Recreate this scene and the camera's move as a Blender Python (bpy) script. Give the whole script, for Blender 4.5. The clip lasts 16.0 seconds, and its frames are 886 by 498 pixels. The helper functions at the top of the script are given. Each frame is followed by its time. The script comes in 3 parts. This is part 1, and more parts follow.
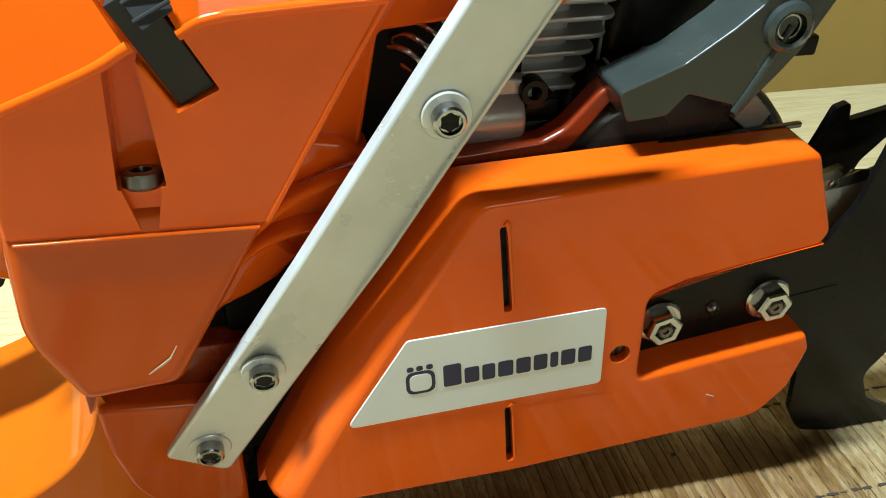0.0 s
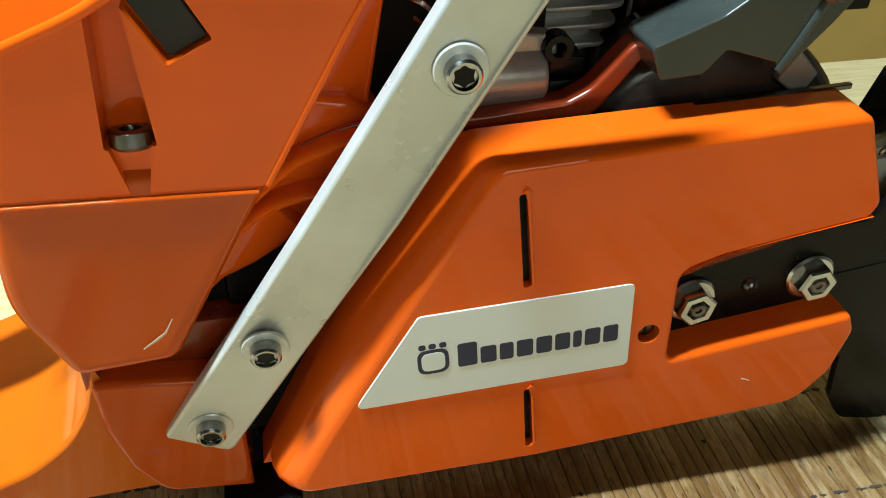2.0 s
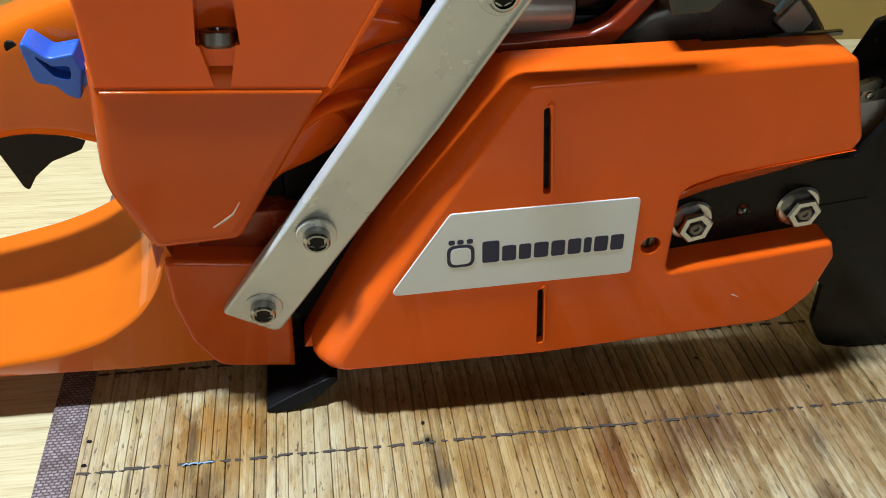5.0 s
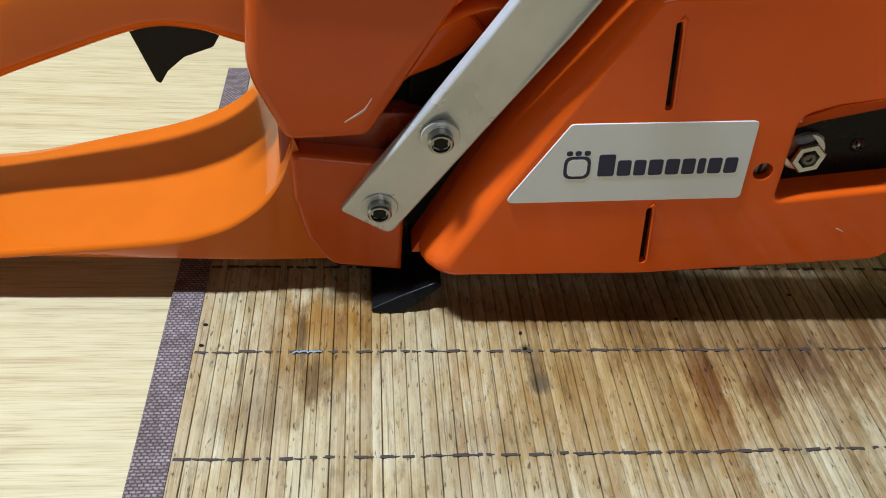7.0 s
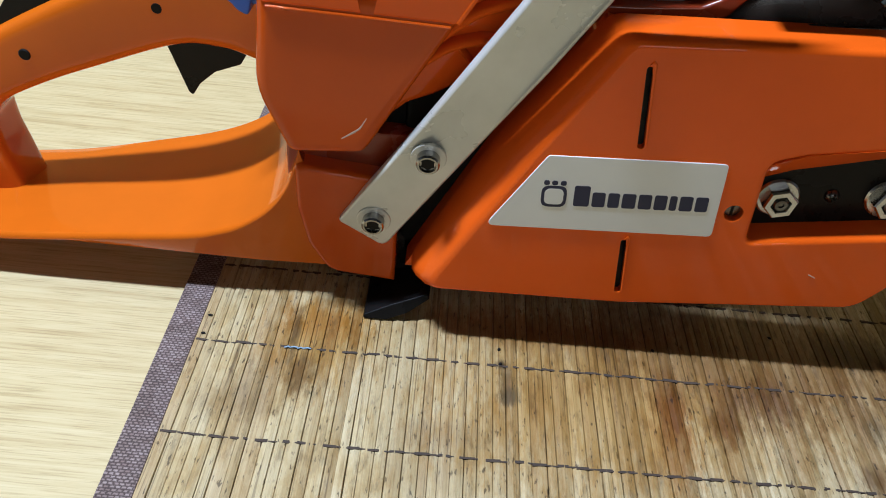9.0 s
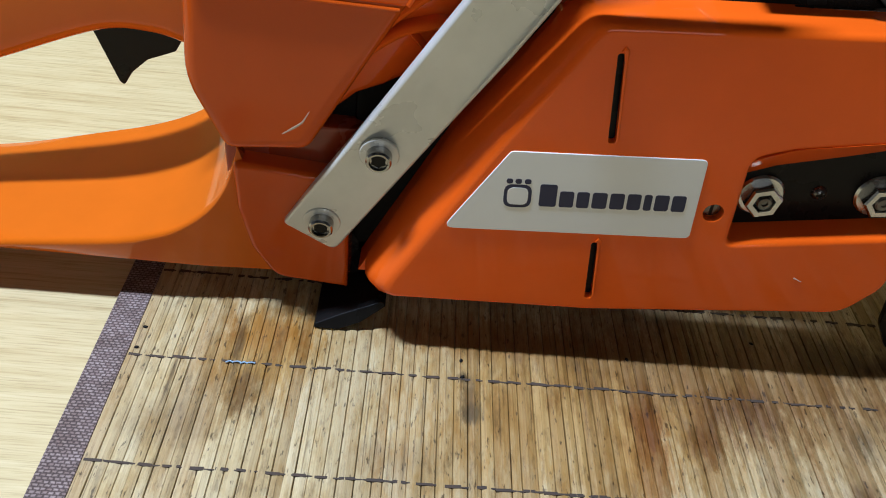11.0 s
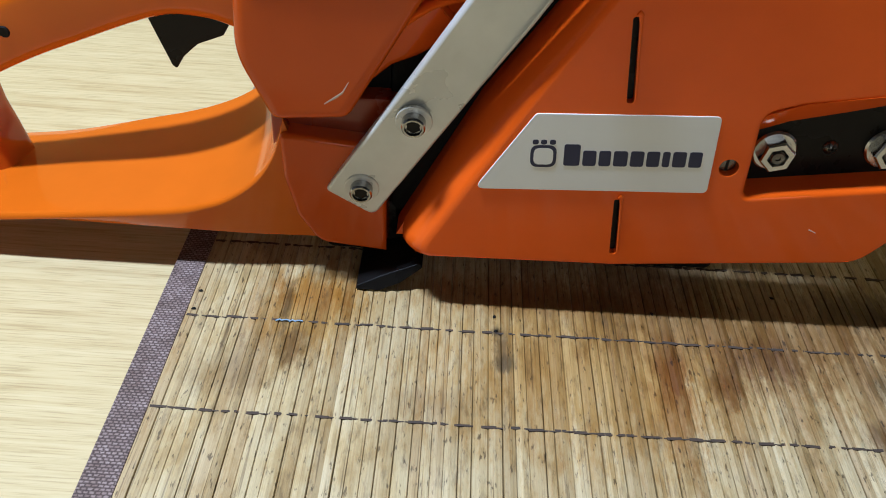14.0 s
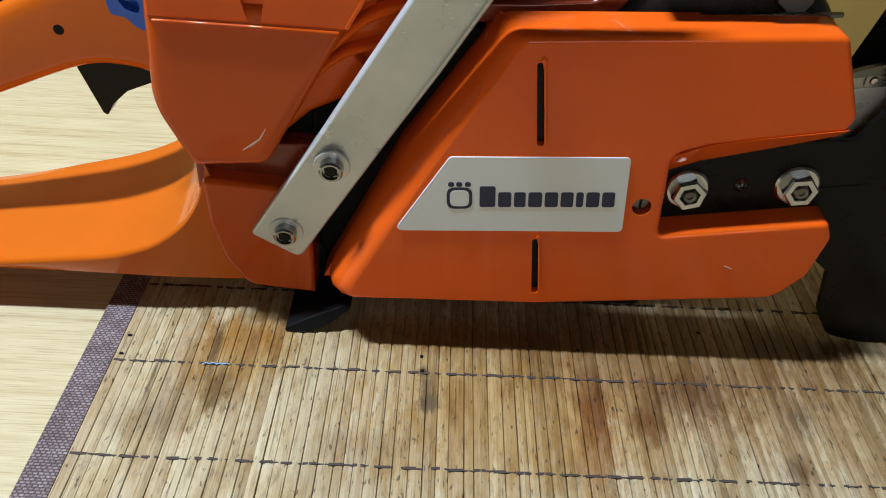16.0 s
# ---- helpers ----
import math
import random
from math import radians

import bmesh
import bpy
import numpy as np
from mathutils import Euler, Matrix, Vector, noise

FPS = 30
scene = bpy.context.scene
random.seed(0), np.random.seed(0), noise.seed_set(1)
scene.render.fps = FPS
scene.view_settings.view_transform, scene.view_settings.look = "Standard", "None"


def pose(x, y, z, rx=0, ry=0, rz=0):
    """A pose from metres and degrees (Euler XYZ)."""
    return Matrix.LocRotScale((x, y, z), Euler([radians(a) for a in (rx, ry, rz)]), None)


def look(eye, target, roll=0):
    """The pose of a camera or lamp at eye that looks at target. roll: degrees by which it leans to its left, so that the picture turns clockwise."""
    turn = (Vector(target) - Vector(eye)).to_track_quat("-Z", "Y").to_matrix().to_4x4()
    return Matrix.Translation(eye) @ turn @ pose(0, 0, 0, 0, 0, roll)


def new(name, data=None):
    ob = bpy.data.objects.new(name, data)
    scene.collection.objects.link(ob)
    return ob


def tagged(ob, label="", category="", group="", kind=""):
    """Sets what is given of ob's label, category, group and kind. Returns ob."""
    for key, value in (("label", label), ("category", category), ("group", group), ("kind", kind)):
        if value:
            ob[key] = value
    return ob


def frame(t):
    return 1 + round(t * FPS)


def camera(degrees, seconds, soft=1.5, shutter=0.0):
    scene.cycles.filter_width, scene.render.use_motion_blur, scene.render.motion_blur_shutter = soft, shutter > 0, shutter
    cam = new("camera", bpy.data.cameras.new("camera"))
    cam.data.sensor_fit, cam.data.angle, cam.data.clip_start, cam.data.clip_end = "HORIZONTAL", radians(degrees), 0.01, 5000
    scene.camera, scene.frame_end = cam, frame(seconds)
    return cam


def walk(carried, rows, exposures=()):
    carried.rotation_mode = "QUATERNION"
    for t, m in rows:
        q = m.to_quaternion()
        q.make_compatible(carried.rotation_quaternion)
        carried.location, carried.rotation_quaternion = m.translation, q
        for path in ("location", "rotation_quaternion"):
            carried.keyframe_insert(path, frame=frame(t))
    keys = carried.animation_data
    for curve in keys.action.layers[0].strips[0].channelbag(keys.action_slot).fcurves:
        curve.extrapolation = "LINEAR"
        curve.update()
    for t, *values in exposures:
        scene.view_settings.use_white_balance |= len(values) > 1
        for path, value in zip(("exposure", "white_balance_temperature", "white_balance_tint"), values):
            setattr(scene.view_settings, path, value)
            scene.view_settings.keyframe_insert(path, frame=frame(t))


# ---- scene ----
cam = camera(54.9, 16.0, soft=1.0)
PATH = [
    (0, (-0.019, -0.202, 0.277), (0.381, 1.384, -0.874), 1.8),
    (0.5, (-0.016, -0.189, 0.267), (0.359, 1.39, -0.901), 1.5),
    (1, (-0.014, -0.191, 0.266), (0.342, 1.387, -0.911), 1.1),
    (1.5, (-0.013, -0.191, 0.266), (0.326, 1.384, -0.919), 0.8),
    (2, (-0.012, -0.189, 0.263), (0.322, 1.384, -0.926), 1.0),
    (2.5, (-0.016, -0.19, 0.268), (0.336, 1.381, -0.918), 1.5),
    (3, (-0.017, -0.215, 0.278), (0.365, 1.354, -0.902), 1.9),
    (3.2, (-0.015, -0.215, 0.276), (0.381, 1.342, -0.916), 2.2),
    (5.3, (-0.026, -0.235, 0.264), (0.251, 1.313, -0.971), 3.8),
    (5.5, (-0.023, -0.233, 0.263), (0.244, 1.309, -0.982), 4.2),
    (6, (-0.043, -0.238, 0.256), (0.203, 1.291, -1.011), 4.9),
    (6.5, (-0.057, -0.237, 0.235), (0.176, 1.287, -1.039), 5.6),
    (7, (-0.053, -0.253, 0.253), (0.139, 1.263, -1.037), 5.0),
    (7.5, (-0.035, -0.234, 0.225), (0.098, 1.278, -1.077), 4.9),
    (8, (0.039, -0.226, 0.216), (0.086, 1.29, -1.088), 4.6),
    (8.5, (0.0, -0.264, 0.259), (0.0, 1.289, -1.001), 4.8),
    (9, (-0.019, -0.278, 0.265), (0.0, 1.293, -0.973), 5.6),
    (9.5, (0.005, -0.263, 0.259), (0.064, 1.298, -0.99), 6.2),
    (10, (-0.005, -0.251, 0.25), (0.086, 1.313, -0.994), 6.9),
    (10.2, (-0.011, -0.251, 0.253), (0.076, 1.306, -0.998), 6.9),
    (12.3, (-0.001, -0.246, 0.252), (0.04, 1.302, -1.013), 4.7),
    (12.5, (0.002, -0.251, 0.261), (0.037, 1.299, -1.003), 4.3),
    (13, (-0.004, -0.27, 0.263), (0.015, 1.286, -0.993), 3.7),
    (13.5, (-0.003, -0.284, 0.26), (0.007, 1.267, -1.003), 3.4),
    (14, (-0.009, -0.278, 0.254), (-0.019, 1.275, -1.006), 3.2),
    (14.5, (-0.004, -0.277, 0.256), (-0.026, 1.277, -1.002), 3.0),
    (15, (0.002, -0.276, 0.258), (-0.024, 1.286, -0.991), 2.6),
    (15.5, (0.008, -0.274, 0.266), (-0.02, 1.301, -0.967), 2.2),
    (16, (0.018, -0.278, 0.261), (0.03, 1.321, -0.941), 2.8),
]
walk(cam, [(t, look(eye, target, roll)) for t, eye, target, roll in PATH],
     exposures=[(0.0, 0.76, 5500, -5), (3.2, 0.76, 5500, -5), (5.3, 0.36, 5300, 8), (8.0, 0.17, 5250, 11), (16.0, 0.17, 5250, 11)])

# ---- light ----
world = bpy.data.worlds.new("room_air")
scene.world = world
world.use_nodes = True
world.node_tree.nodes["Background"].inputs[0].default_value = (0.9, 0.85, 0.75, 1)
world.node_tree.nodes["Background"].inputs[1].default_value = 0.05


def area_lamp(name, eye, target, power, size_x, size_y, colour):
    data = bpy.data.lights.new(name, "AREA")
    data.shape, data.size, data.size_y, data.energy, data.color = "RECTANGLE", size_x, size_y, power, colour
    ob = new(name, data)
    ob.matrix_world = look(eye, target)
    return ob


# a cool white lamp high above the saw, and an added front fill, warm
strip = area_lamp("work_lamp_light", (-0.40, -0.005, 1.30), (0.0, 0.02, 0.05), 26.0, 0.30, 0.07, (0.95, 0.985, 1.0))
strip.matrix_world = pose(-0.40, -0.005, 1.30)
area_lamp("room_lamp_light", (0.20, -1.62, 0.82), (0.0, 0.0, 0.08), 3.2, 0.8, 0.5, (1.0, 0.91, 0.72))


# ---- materials ----
def material(name, colour, rough=0.5, metal=0.0, coat=0.0):
    m = bpy.data.materials.new(name)
    m.use_nodes = True
    b = m.node_tree.nodes["Principled BSDF"]
    b.inputs["Base Color"].default_value = (*colour, 1)
    b.inputs["Roughness"].default_value = rough
    b.inputs["Metallic"].default_value = metal
    b.inputs["Coat Weight"].default_value = coat
    return m


def node(m, kind, **inputs):
    n = m.node_tree.nodes.new(kind)
    for key, value in inputs.items():
        n.inputs[key.replace("_", " ")].default_value = value
    return n


def link(m, a, out, b, into):
    m.node_tree.links.new(a.outputs[out], b.inputs[into])


def coords(m, scale=(1, 1, 1), which="Object"):
    c = node(m, "ShaderNodeTexCoord")
    p = node(m, "ShaderNodeMapping")
    p.inputs["Scale"].default_value = scale
    link(m, c, which, p, "Vector")
    return p


def noise_on(m, mapping, scale, detail=4.0, rough=0.55):
    n = node(m, "ShaderNodeTexNoise", Scale=scale, Detail=detail, Roughness=rough)
    link(m, mapping, "Vector", n, "Vector")
    return n


def ramp(m, source, out, stops):
    r = node(m, "ShaderNodeValToRGB")
    e = r.color_ramp.elements
    while len(e) < len(stops):
        e.new(0.5)
    for el, (at, col) in zip(e, stops):
        el.position = at
        el.color = (*col, 1) if len(col) == 3 else col
    link(m, source, out, r, "Fac")
    return r


def bump(m, source, out, strength, distance):
    b = node(m, "ShaderNodeBump", Strength=strength, Distance=distance)
    link(m, source, out, b, "Height")
    link(m, b, "Normal", m.node_tree.nodes["Principled BSDF"], "Normal")
    return b


def worn(name, colour, rough, metal=0.0, coat=0.0, grain=700.0, vary=0.12, relief=0.15, rough_vary=0.12):
    """A surface with broad and fine variation of colour and gloss."""
    m = material(name, colour, rough, metal, coat)
    b = m.node_tree.nodes["Principled BSDF"]
    p = coords(m)
    broad, fine = noise_on(m, p, 28.0, 5.0), noise_on(m, p, grain, 3.0)
    dark, lite = [c * (1 - vary) for c in colour], [min(1, c * (1 + vary)) for c in colour]
    r = ramp(m, broad, "Fac", [(0.3, dark), (0.7, lite)])
    link(m, r, "Color", b, "Base Color")
    g = ramp(m, broad, "Fac", [(0.35, [max(0.02, rough - rough_vary)] * 3), (0.75, [min(1, rough + rough_vary)] * 3)])
    link(m, g, "Color", b, "Roughness")
    bump(m, fine, "Fac", relief, 0.0004)
    return m


orange = worn("orange_paint", (0.74, 0.106, 0.002), 0.06, coat=0.0, grain=900, vary=0.05, relief=0.015, rough_vary=0.04)
orange_plastic = worn("orange_plastic", (0.53, 0.112, 0.002), 0.08, coat=0.0, grain=1200, vary=0.05, relief=0.04, rough_vary=0.05)
# deeper orange for the filter housing; paints shade onto the engine case
orange_deep = worn("orange_housing_plastic", (0.48, 0.070, 0.002), 0.08, grain=1200, vary=0.05, relief=0.04, rough_vary=0.05)
# darkened orange: shade put into the colour of the neck and brake rim
orange_dark = worn("orange_casting", (0.22, 0.028, 0.005), 0.3, grain=900, vary=0.15, relief=0.1)
black = worn("black_plastic", (0.007, 0.0065, 0.0065), 0.32, grain=900, vary=0.3, relief=0.1)
black_paint = worn("black_painted_steel", (0.007, 0.006, 0.0055), 0.30, metal=0.0, coat=0.0, grain=600, vary=0.4, relief=0.12)
# deep black for shaded gaps and holes, and for the crumbs
deep_black = worn("sooty_black", (0.006, 0.0055, 0.005), 0.65, grain=500, vary=0.4)
grey_clip = worn("dark_grey_plastic", (0.035, 0.035, 0.035), 0.5, grain=900, vary=0.1)
guard_grey = worn("grey_green_plastic", (0.034, 0.040, 0.036), 0.22, grain=700, vary=0.15, relief=0.08)
steel = worn("bright_zinc_steel", (0.56, 0.56, 0.56), 0.22, metal=1.0, grain=1500, vary=0.15, relief=0.06)
dark_steel = worn("dark_steel", (0.16, 0.155, 0.15), 0.32, metal=1.0, grain=1500, vary=0.3)
alloy = worn("cast_alloy", (0.38, 0.37, 0.355), 0.42, metal=0.45, grain=500, vary=0.25, relief=0.3)
brushed = worn("satin_aluminium", (0.61, 0.615, 0.59), 0.36, metal=0.3, grain=400, vary=0.12, relief=0.08)
bar_steel = worn("guide_bar_steel", (0.60, 0.59, 0.57), 0.30, metal=0.25, grain=500, vary=0.15, relief=0.15)
for m in (orange, orange_plastic, orange_deep):
    m.node_tree.nodes["Principled BSDF"].inputs["Specular IOR Level"].default_value = 0.27
for m in (black, black_paint, deep_black, grey_clip):
    m.node_tree.nodes["Principled BSDF"].inputs["Specular IOR Level"].default_value = 0.14
# darker than the nuts: the heads' dark reflections put into colour
screw_steel = worn("dulled_screw_steel", (0.36, 0.36, 0.36), 0.20, metal=1.0, grain=1500, vary=0.2, relief=0.06)
drum_brown = worn("brown_black_paint", (0.020, 0.013, 0.010), 0.28, grain=600, vary=0.3, relief=0.1)
chain_steel = worn("oily_chain_steel", (0.34, 0.33, 0.31), 0.28, metal=0.9, grain=1500, vary=0.35)
pale_bush = worn("grey_bush_plastic", (0.20, 0.195, 0.18), 0.4, grain=700, vary=0.12)
cream = worn("cream_plate", (0.72, 0.72, 0.68), 0.38, grain=900, vary=0.03, relief=0.03)
navy = material("navy_print", (0.012, 0.014, 0.05), 0.45)
blue = worn("blue_plastic", (0.025, 0.10, 0.50), 0.35, grain=900, vary=0.08)
scratch = material("bare_scratch", (0.50, 0.36, 0.22), 0.6)
thread = worn("dark_thread", (0.050, 0.034, 0.024), 0.85, grain=1500, vary=0.3)


blue_thread = worn("pale_blue_fibre", (0.25, 0.36, 0.48), 0.6, grain=1500, vary=0.2)


def mixed(m, a, a_out, b, b_out, factor, kind="MULTIPLY"):
    mix = node(m, "ShaderNodeMix")
    mix.data_type, mix.blend_type = "RGBA", kind
    mix.inputs["Factor"].default_value = factor
    m.node_tree.links.new(a.outputs[a_out], mix.inputs[6])
    m.node_tree.links.new(b.outputs[b_out], mix.inputs[7])
    return mix


def bamboo_material():
    m = material("stained_bamboo", (0.4, 0.26, 0.1), 0.42)
    b = m.node_tree.nodes["Principled BSDF"]
    geo = node(m, "ShaderNodeNewGeometry")
    info = node(m, "ShaderNodeObjectInfo")

    def placed(scale, shift=(0, 0, 0)):
        p = node(m, "ShaderNodeMapping")
        p.inputs["Scale"].default_value = scale
        p.inputs["Location"].default_value = shift
        link(m, geo, "Position", p, "Vector")
        return p

    def blot(x, y, wide, deep, wobble):
        """1 in the middle of a blot at (x, y), falling to 0 at an uneven rim."""
        p = placed((1 / wide, 1 / deep, 0), (-x / wide, -y / deep, 0))
        add = node(m, "ShaderNodeVectorMath")
        add.operation = "ADD"
        shake = node(m, "ShaderNodeVectorMath")
        shake.operation = "MULTIPLY_ADD"
        shake.inputs[1].default_value = (2.2, 2.2, 0)
        shake.inputs[2].default_value = (-1.1, -1.1, 0)
        link(m, wobble, "Color", shake, 0)
        link(m, p, "Vector", add, 0)
        link(m, shake, "Vector", add, 1)
        g = node(m, "ShaderNodeTexGradient")
        g.gradient_type = "SPHERICAL"
        link(m, add, "Vector", g, "Vector")
        return g

    tone = ramp(m, info, "Random", [(0.0, (0.36, 0.275, 0.140)), (0.25, (0.44, 0.350, 0.190)), (0.6, (0.505, 0.420, 0.245)), (0.85, (0.55, 0.465, 0.285)), (1.0, (0.41, 0.310, 0.165))])
    grain = noise_on(m, placed((1500, 22, 200)), 1.0, 6.0, 0.7)
    grain_tone = ramp(m, grain, "Fac", [(0.28, (0.34, 0.28, 0.21)), (0.40, (0.84, 0.80, 0.74)), (0.55, (1, 1, 1)), (0.75, (1.2, 1.2, 1.16))])
    mix = mixed(m, tone, "Color", grain_tone, "Color", 0.85)
    # patchy weathering, grey and golden
    stain = noise_on(m, placed((60, 24, 1), (3.1, 0.4, 0)), 1.0, 8.0, 0.68)
    stain_tone = ramp(m, stain, "Fac", [(0.32, (0.46, 0.40, 0.34)), (0.42, (0.78, 0.68, 0.50)), (0.50, (0.96, 0.93, 0.86)), (0.60, (1, 1, 1))])
    mix = mixed(m, mix, 2, stain_tone, "Color", 0.75)
    # oil stains, golden by the border end; brown and dark bands beside the bar end
    ragged = noise_on(m, placed((330, 80, 1), (5, 2, 0)), 1.0, 9.0, 0.78)
    for x, y, wide, deep, deepest in ((-0.066, -0.012, 0.036, 0.040, (0.66, 0.46, 0.16)), (0.055, -0.035, 0.095, 0.065, (0.74, 0.54, 0.24)), (0.125, -0.002, 0.105, 0.048, (0.46, 0.32, 0.18)), (0.185, -0.030, 0.080, 0.060, (0.68, 0.54, 0.38)),
                                     (0.016, -0.030, 0.0042, 0.016, (0.40, 0.38, 0.38)), (0.084, -0.055, 0.012, 0.036, (0.72, 0.55, 0.36)), (-0.015, -0.075, 0.026, 0.024, (0.82, 0.78, 0.72)), (-0.085, -0.040, 0.020, 0.022, (0.76, 0.72, 0.66)),
                                     (-0.0702, -0.033, 0.007, 0.016, (0.34, 0.28, 0.22)), (-0.0765, -0.009, 0.0024, 0.022, (0.20, 0.20, 0.25)), (0.0171, -0.0374, 0.006, 0.007, (0.40, 0.44, 0.54)), (0.0138, -0.0187, 0.003, 0.004, (0.14, 0.12, 0.11)), (0.0861, -0.0354, 0.008, 0.024, (0.60, 0.40, 0.20)), (0.1066, -0.0428, 0.010, 0.014, (0.45, 0.33, 0.23)),
                                     (0.124, -0.0265, 0.024, 0.016, (0.55, 0.44, 0.36)), (0.180, 0.008, 0.034, 0.016, (0.35, 0.29, 0.26)), (0.170, -0.038, 0.006, 0.014, (0.48, 0.49, 0.51)), (0.161, -0.064, 0.008, 0.010, (0.40, 0.32, 0.27)), (-0.064, -0.001, 0.024, 0.018, (0.76, 0.54, 0.18)), (-0.0955, -0.0514, 0.020, 0.014, (0.70, 0.66, 0.62)), (-0.0107, -0.0594, 0.020, 0.011, (0.78, 0.73, 0.67)), (0.020, 0.004, 0.070, 0.016, (0.62, 0.47, 0.28))):
        blot_tone = ramp(m, blot(x, y, wide, deep, ragged), "Color", [(0.02, (1, 1, 1)), (0.30, [(1 + c) / 2 for c in deepest]), (0.62, deepest)])
        mix = mixed(m, mix, 2, blot_tone, "Color", 0.82)
    # short dark flecks along the fibres
    fleck = noise_on(m, placed((620, 150, 1), (7, 2, 0)), 1.0, 3.0, 0.6)
    fleck_tone = ramp(m, fleck, "Fac", [(0.33, (0.10, 0.08, 0.07)), (0.385, (1, 1, 1))])
    mix = mixed(m, mix, 2, fleck_tone, "Color", 0.75)
    # thin dark cracks and grey rubbed marks
    crack = noise_on(m, placed((900, 14, 1), (1, 9, 0)), 1.0, 2.0, 0.5)
    crack_tone = ramp(m, crack, "Fac", [(0.33, (0.16, 0.12, 0.09)), (0.37, (1, 1, 1))])
    mix = mixed(m, mix, 2, crack_tone, "Color", 0.5)
    rub = noise_on(m, placed((260, 60, 1), (4, 1, 0)), 1.0, 6.0, 0.75)
    rub_tone = ramp(m, rub, "Fac", [(0.36, (0.42, 0.40, 0.40)), (0.47, (1, 1, 1))])
    mix = mixed(m, mix, 2, rub_tone, "Color", 0.6)
    m.node_tree.links.new(mix.outputs[2], b.inputs["Base Color"])
    gloss = ramp(m, stain, "Fac", [(0.35, (0.28, 0.28, 0.28)), (0.6, (0.5, 0.5, 0.5))])
    link(m, gloss, "Color", b, "Roughness")
    bump(m, grain, "Fac", 0.4, 0.0005)
    return m


bamboo = bamboo_material()


def wood_material(name, pale, mid, dark, stretch):
    m = material(name, mid, 0.42)
    b = m.node_tree.nodes["Principled BSDF"]
    p = coords(m, stretch)
    wide, fine = noise_on(m, p, 1.0, 8.0, 0.62), noise_on(m, p, 6.0, 4.0, 0.6)
    r = ramp(m, wide, "Fac", [(0.3, dark), (0.48, mid), (0.72, pale)])
    f = ramp(m, fine, "Fac", [(0.34, (0.50, 0.42, 0.30)), (0.46, (0.88, 0.84, 0.76)), (0.58, (1, 1, 1))])
    mix = node(m, "ShaderNodeMix")
    mix.data_type, mix.blend_type = "RGBA", "MULTIPLY"
    mix.inputs["Factor"].default_value = 0.5
    m.node_tree.links.new(r.outputs["Color"], mix.inputs[6])
    m.node_tree.links.new(f.outputs["Color"], mix.inputs[7])
    m.node_tree.links.new(mix.outputs[2], b.inputs["Base Color"])
    bump(m, fine, "Fac", 0.12, 0.0005)
    return m


floor_wood = wood_material("pale_laminate", (0.58, 0.49, 0.285), (0.53, 0.435, 0.235), (0.42, 0.32, 0.155), (7, 200, 9))
wall_wood = worn("ochre_wall", (0.36, 0.24, 0.055), 0.6, grain=300, vary=0.06, relief=0.1)
plaster = worn("room_plaster", (0.17, 0.165, 0.16), 0.8, grain=150, vary=0.04, relief=0.2)


def cloth_material():
    m = material("brown_woven_tape", (0.15, 0.10, 0.085), 0.85)
    b = m.node_tree.nodes["Principled BSDF"]
    p = coords(m, (470, 520, 470))
    br = node(m, "ShaderNodeTexBrick", Scale=1.0)
    br.offset = 0.5
    for key, value in (("Color1", (0.33, 0.265, 0.25, 1)), ("Color2", (0.20, 0.145, 0.135, 1)), ("Mortar", (0.06, 0.038, 0.034, 1)), ("Mortar Size", 0.30), ("Mortar Smooth", 1.0), ("Brick Width", 1.0), ("Row Height", 0.72)):
        br.inputs[key].default_value = value
    shift = noise_on(m, coords(m), 900.0, 2.0)
    moved = node(m, "ShaderNodeVectorMath")
    moved.operation = "MULTIPLY_ADD"
    moved.inputs[1].default_value = (0.7, 0.5, 0.0)
    link(m, shift, "Color", moved, 0)
    link(m, p, "Vector", moved, 2)
    link(m, moved, "Vector", br, "Vector")
    dirt = noise_on(m, coords(m), 90.0, 4.0)
    d = ramp(m, dirt, "Fac", [(0.3, (0.6, 0.55, 0.5)), (0.6, (1, 1, 1))])
    mix = mixed(m, br, "Color", d, "Color", 0.8)
    m.node_tree.links.new(mix.outputs[2], b.inputs["Base Color"])
    bump(m, br, "Fac", -0.7, 0.0006)
    return m


cloth = cloth_material()

# ---- building helpers ----
LEAN_BACK = 0.055


def leaning(x, y, z):
    """The cover's side leans back a little: its depth at that height."""
    return (x, y + LEAN_BACK * (z - 0.085), z)


def even_normals(ob):
    """Keeps large faces flat beside their rounded edges."""
    mod = ob.modifiers.new("normals", "WEIGHTED_NORMAL")
    mod.keep_sharp, mod.weight = True, 60


def part(name, bm, mat, parent=None, label="", smooth=True, angle=40):
    bmesh.ops.recalc_face_normals(bm, faces=bm.faces[:])
    for e in bm.edges:
        if len(e.link_faces) == 2 and e.calc_face_angle(0) > radians(angle):
            e.smooth = False
    for f in bm.faces:
        f.smooth = smooth
    me = bpy.data.meshes.new(name)
    bm.to_mesh(me)
    bm.free()
    me.materials.append(mat)
    ob = new(name, me)
    ob.parent = parent
    if label:
        tagged(ob, label)
    if smooth:
        even_normals(ob)
    return ob


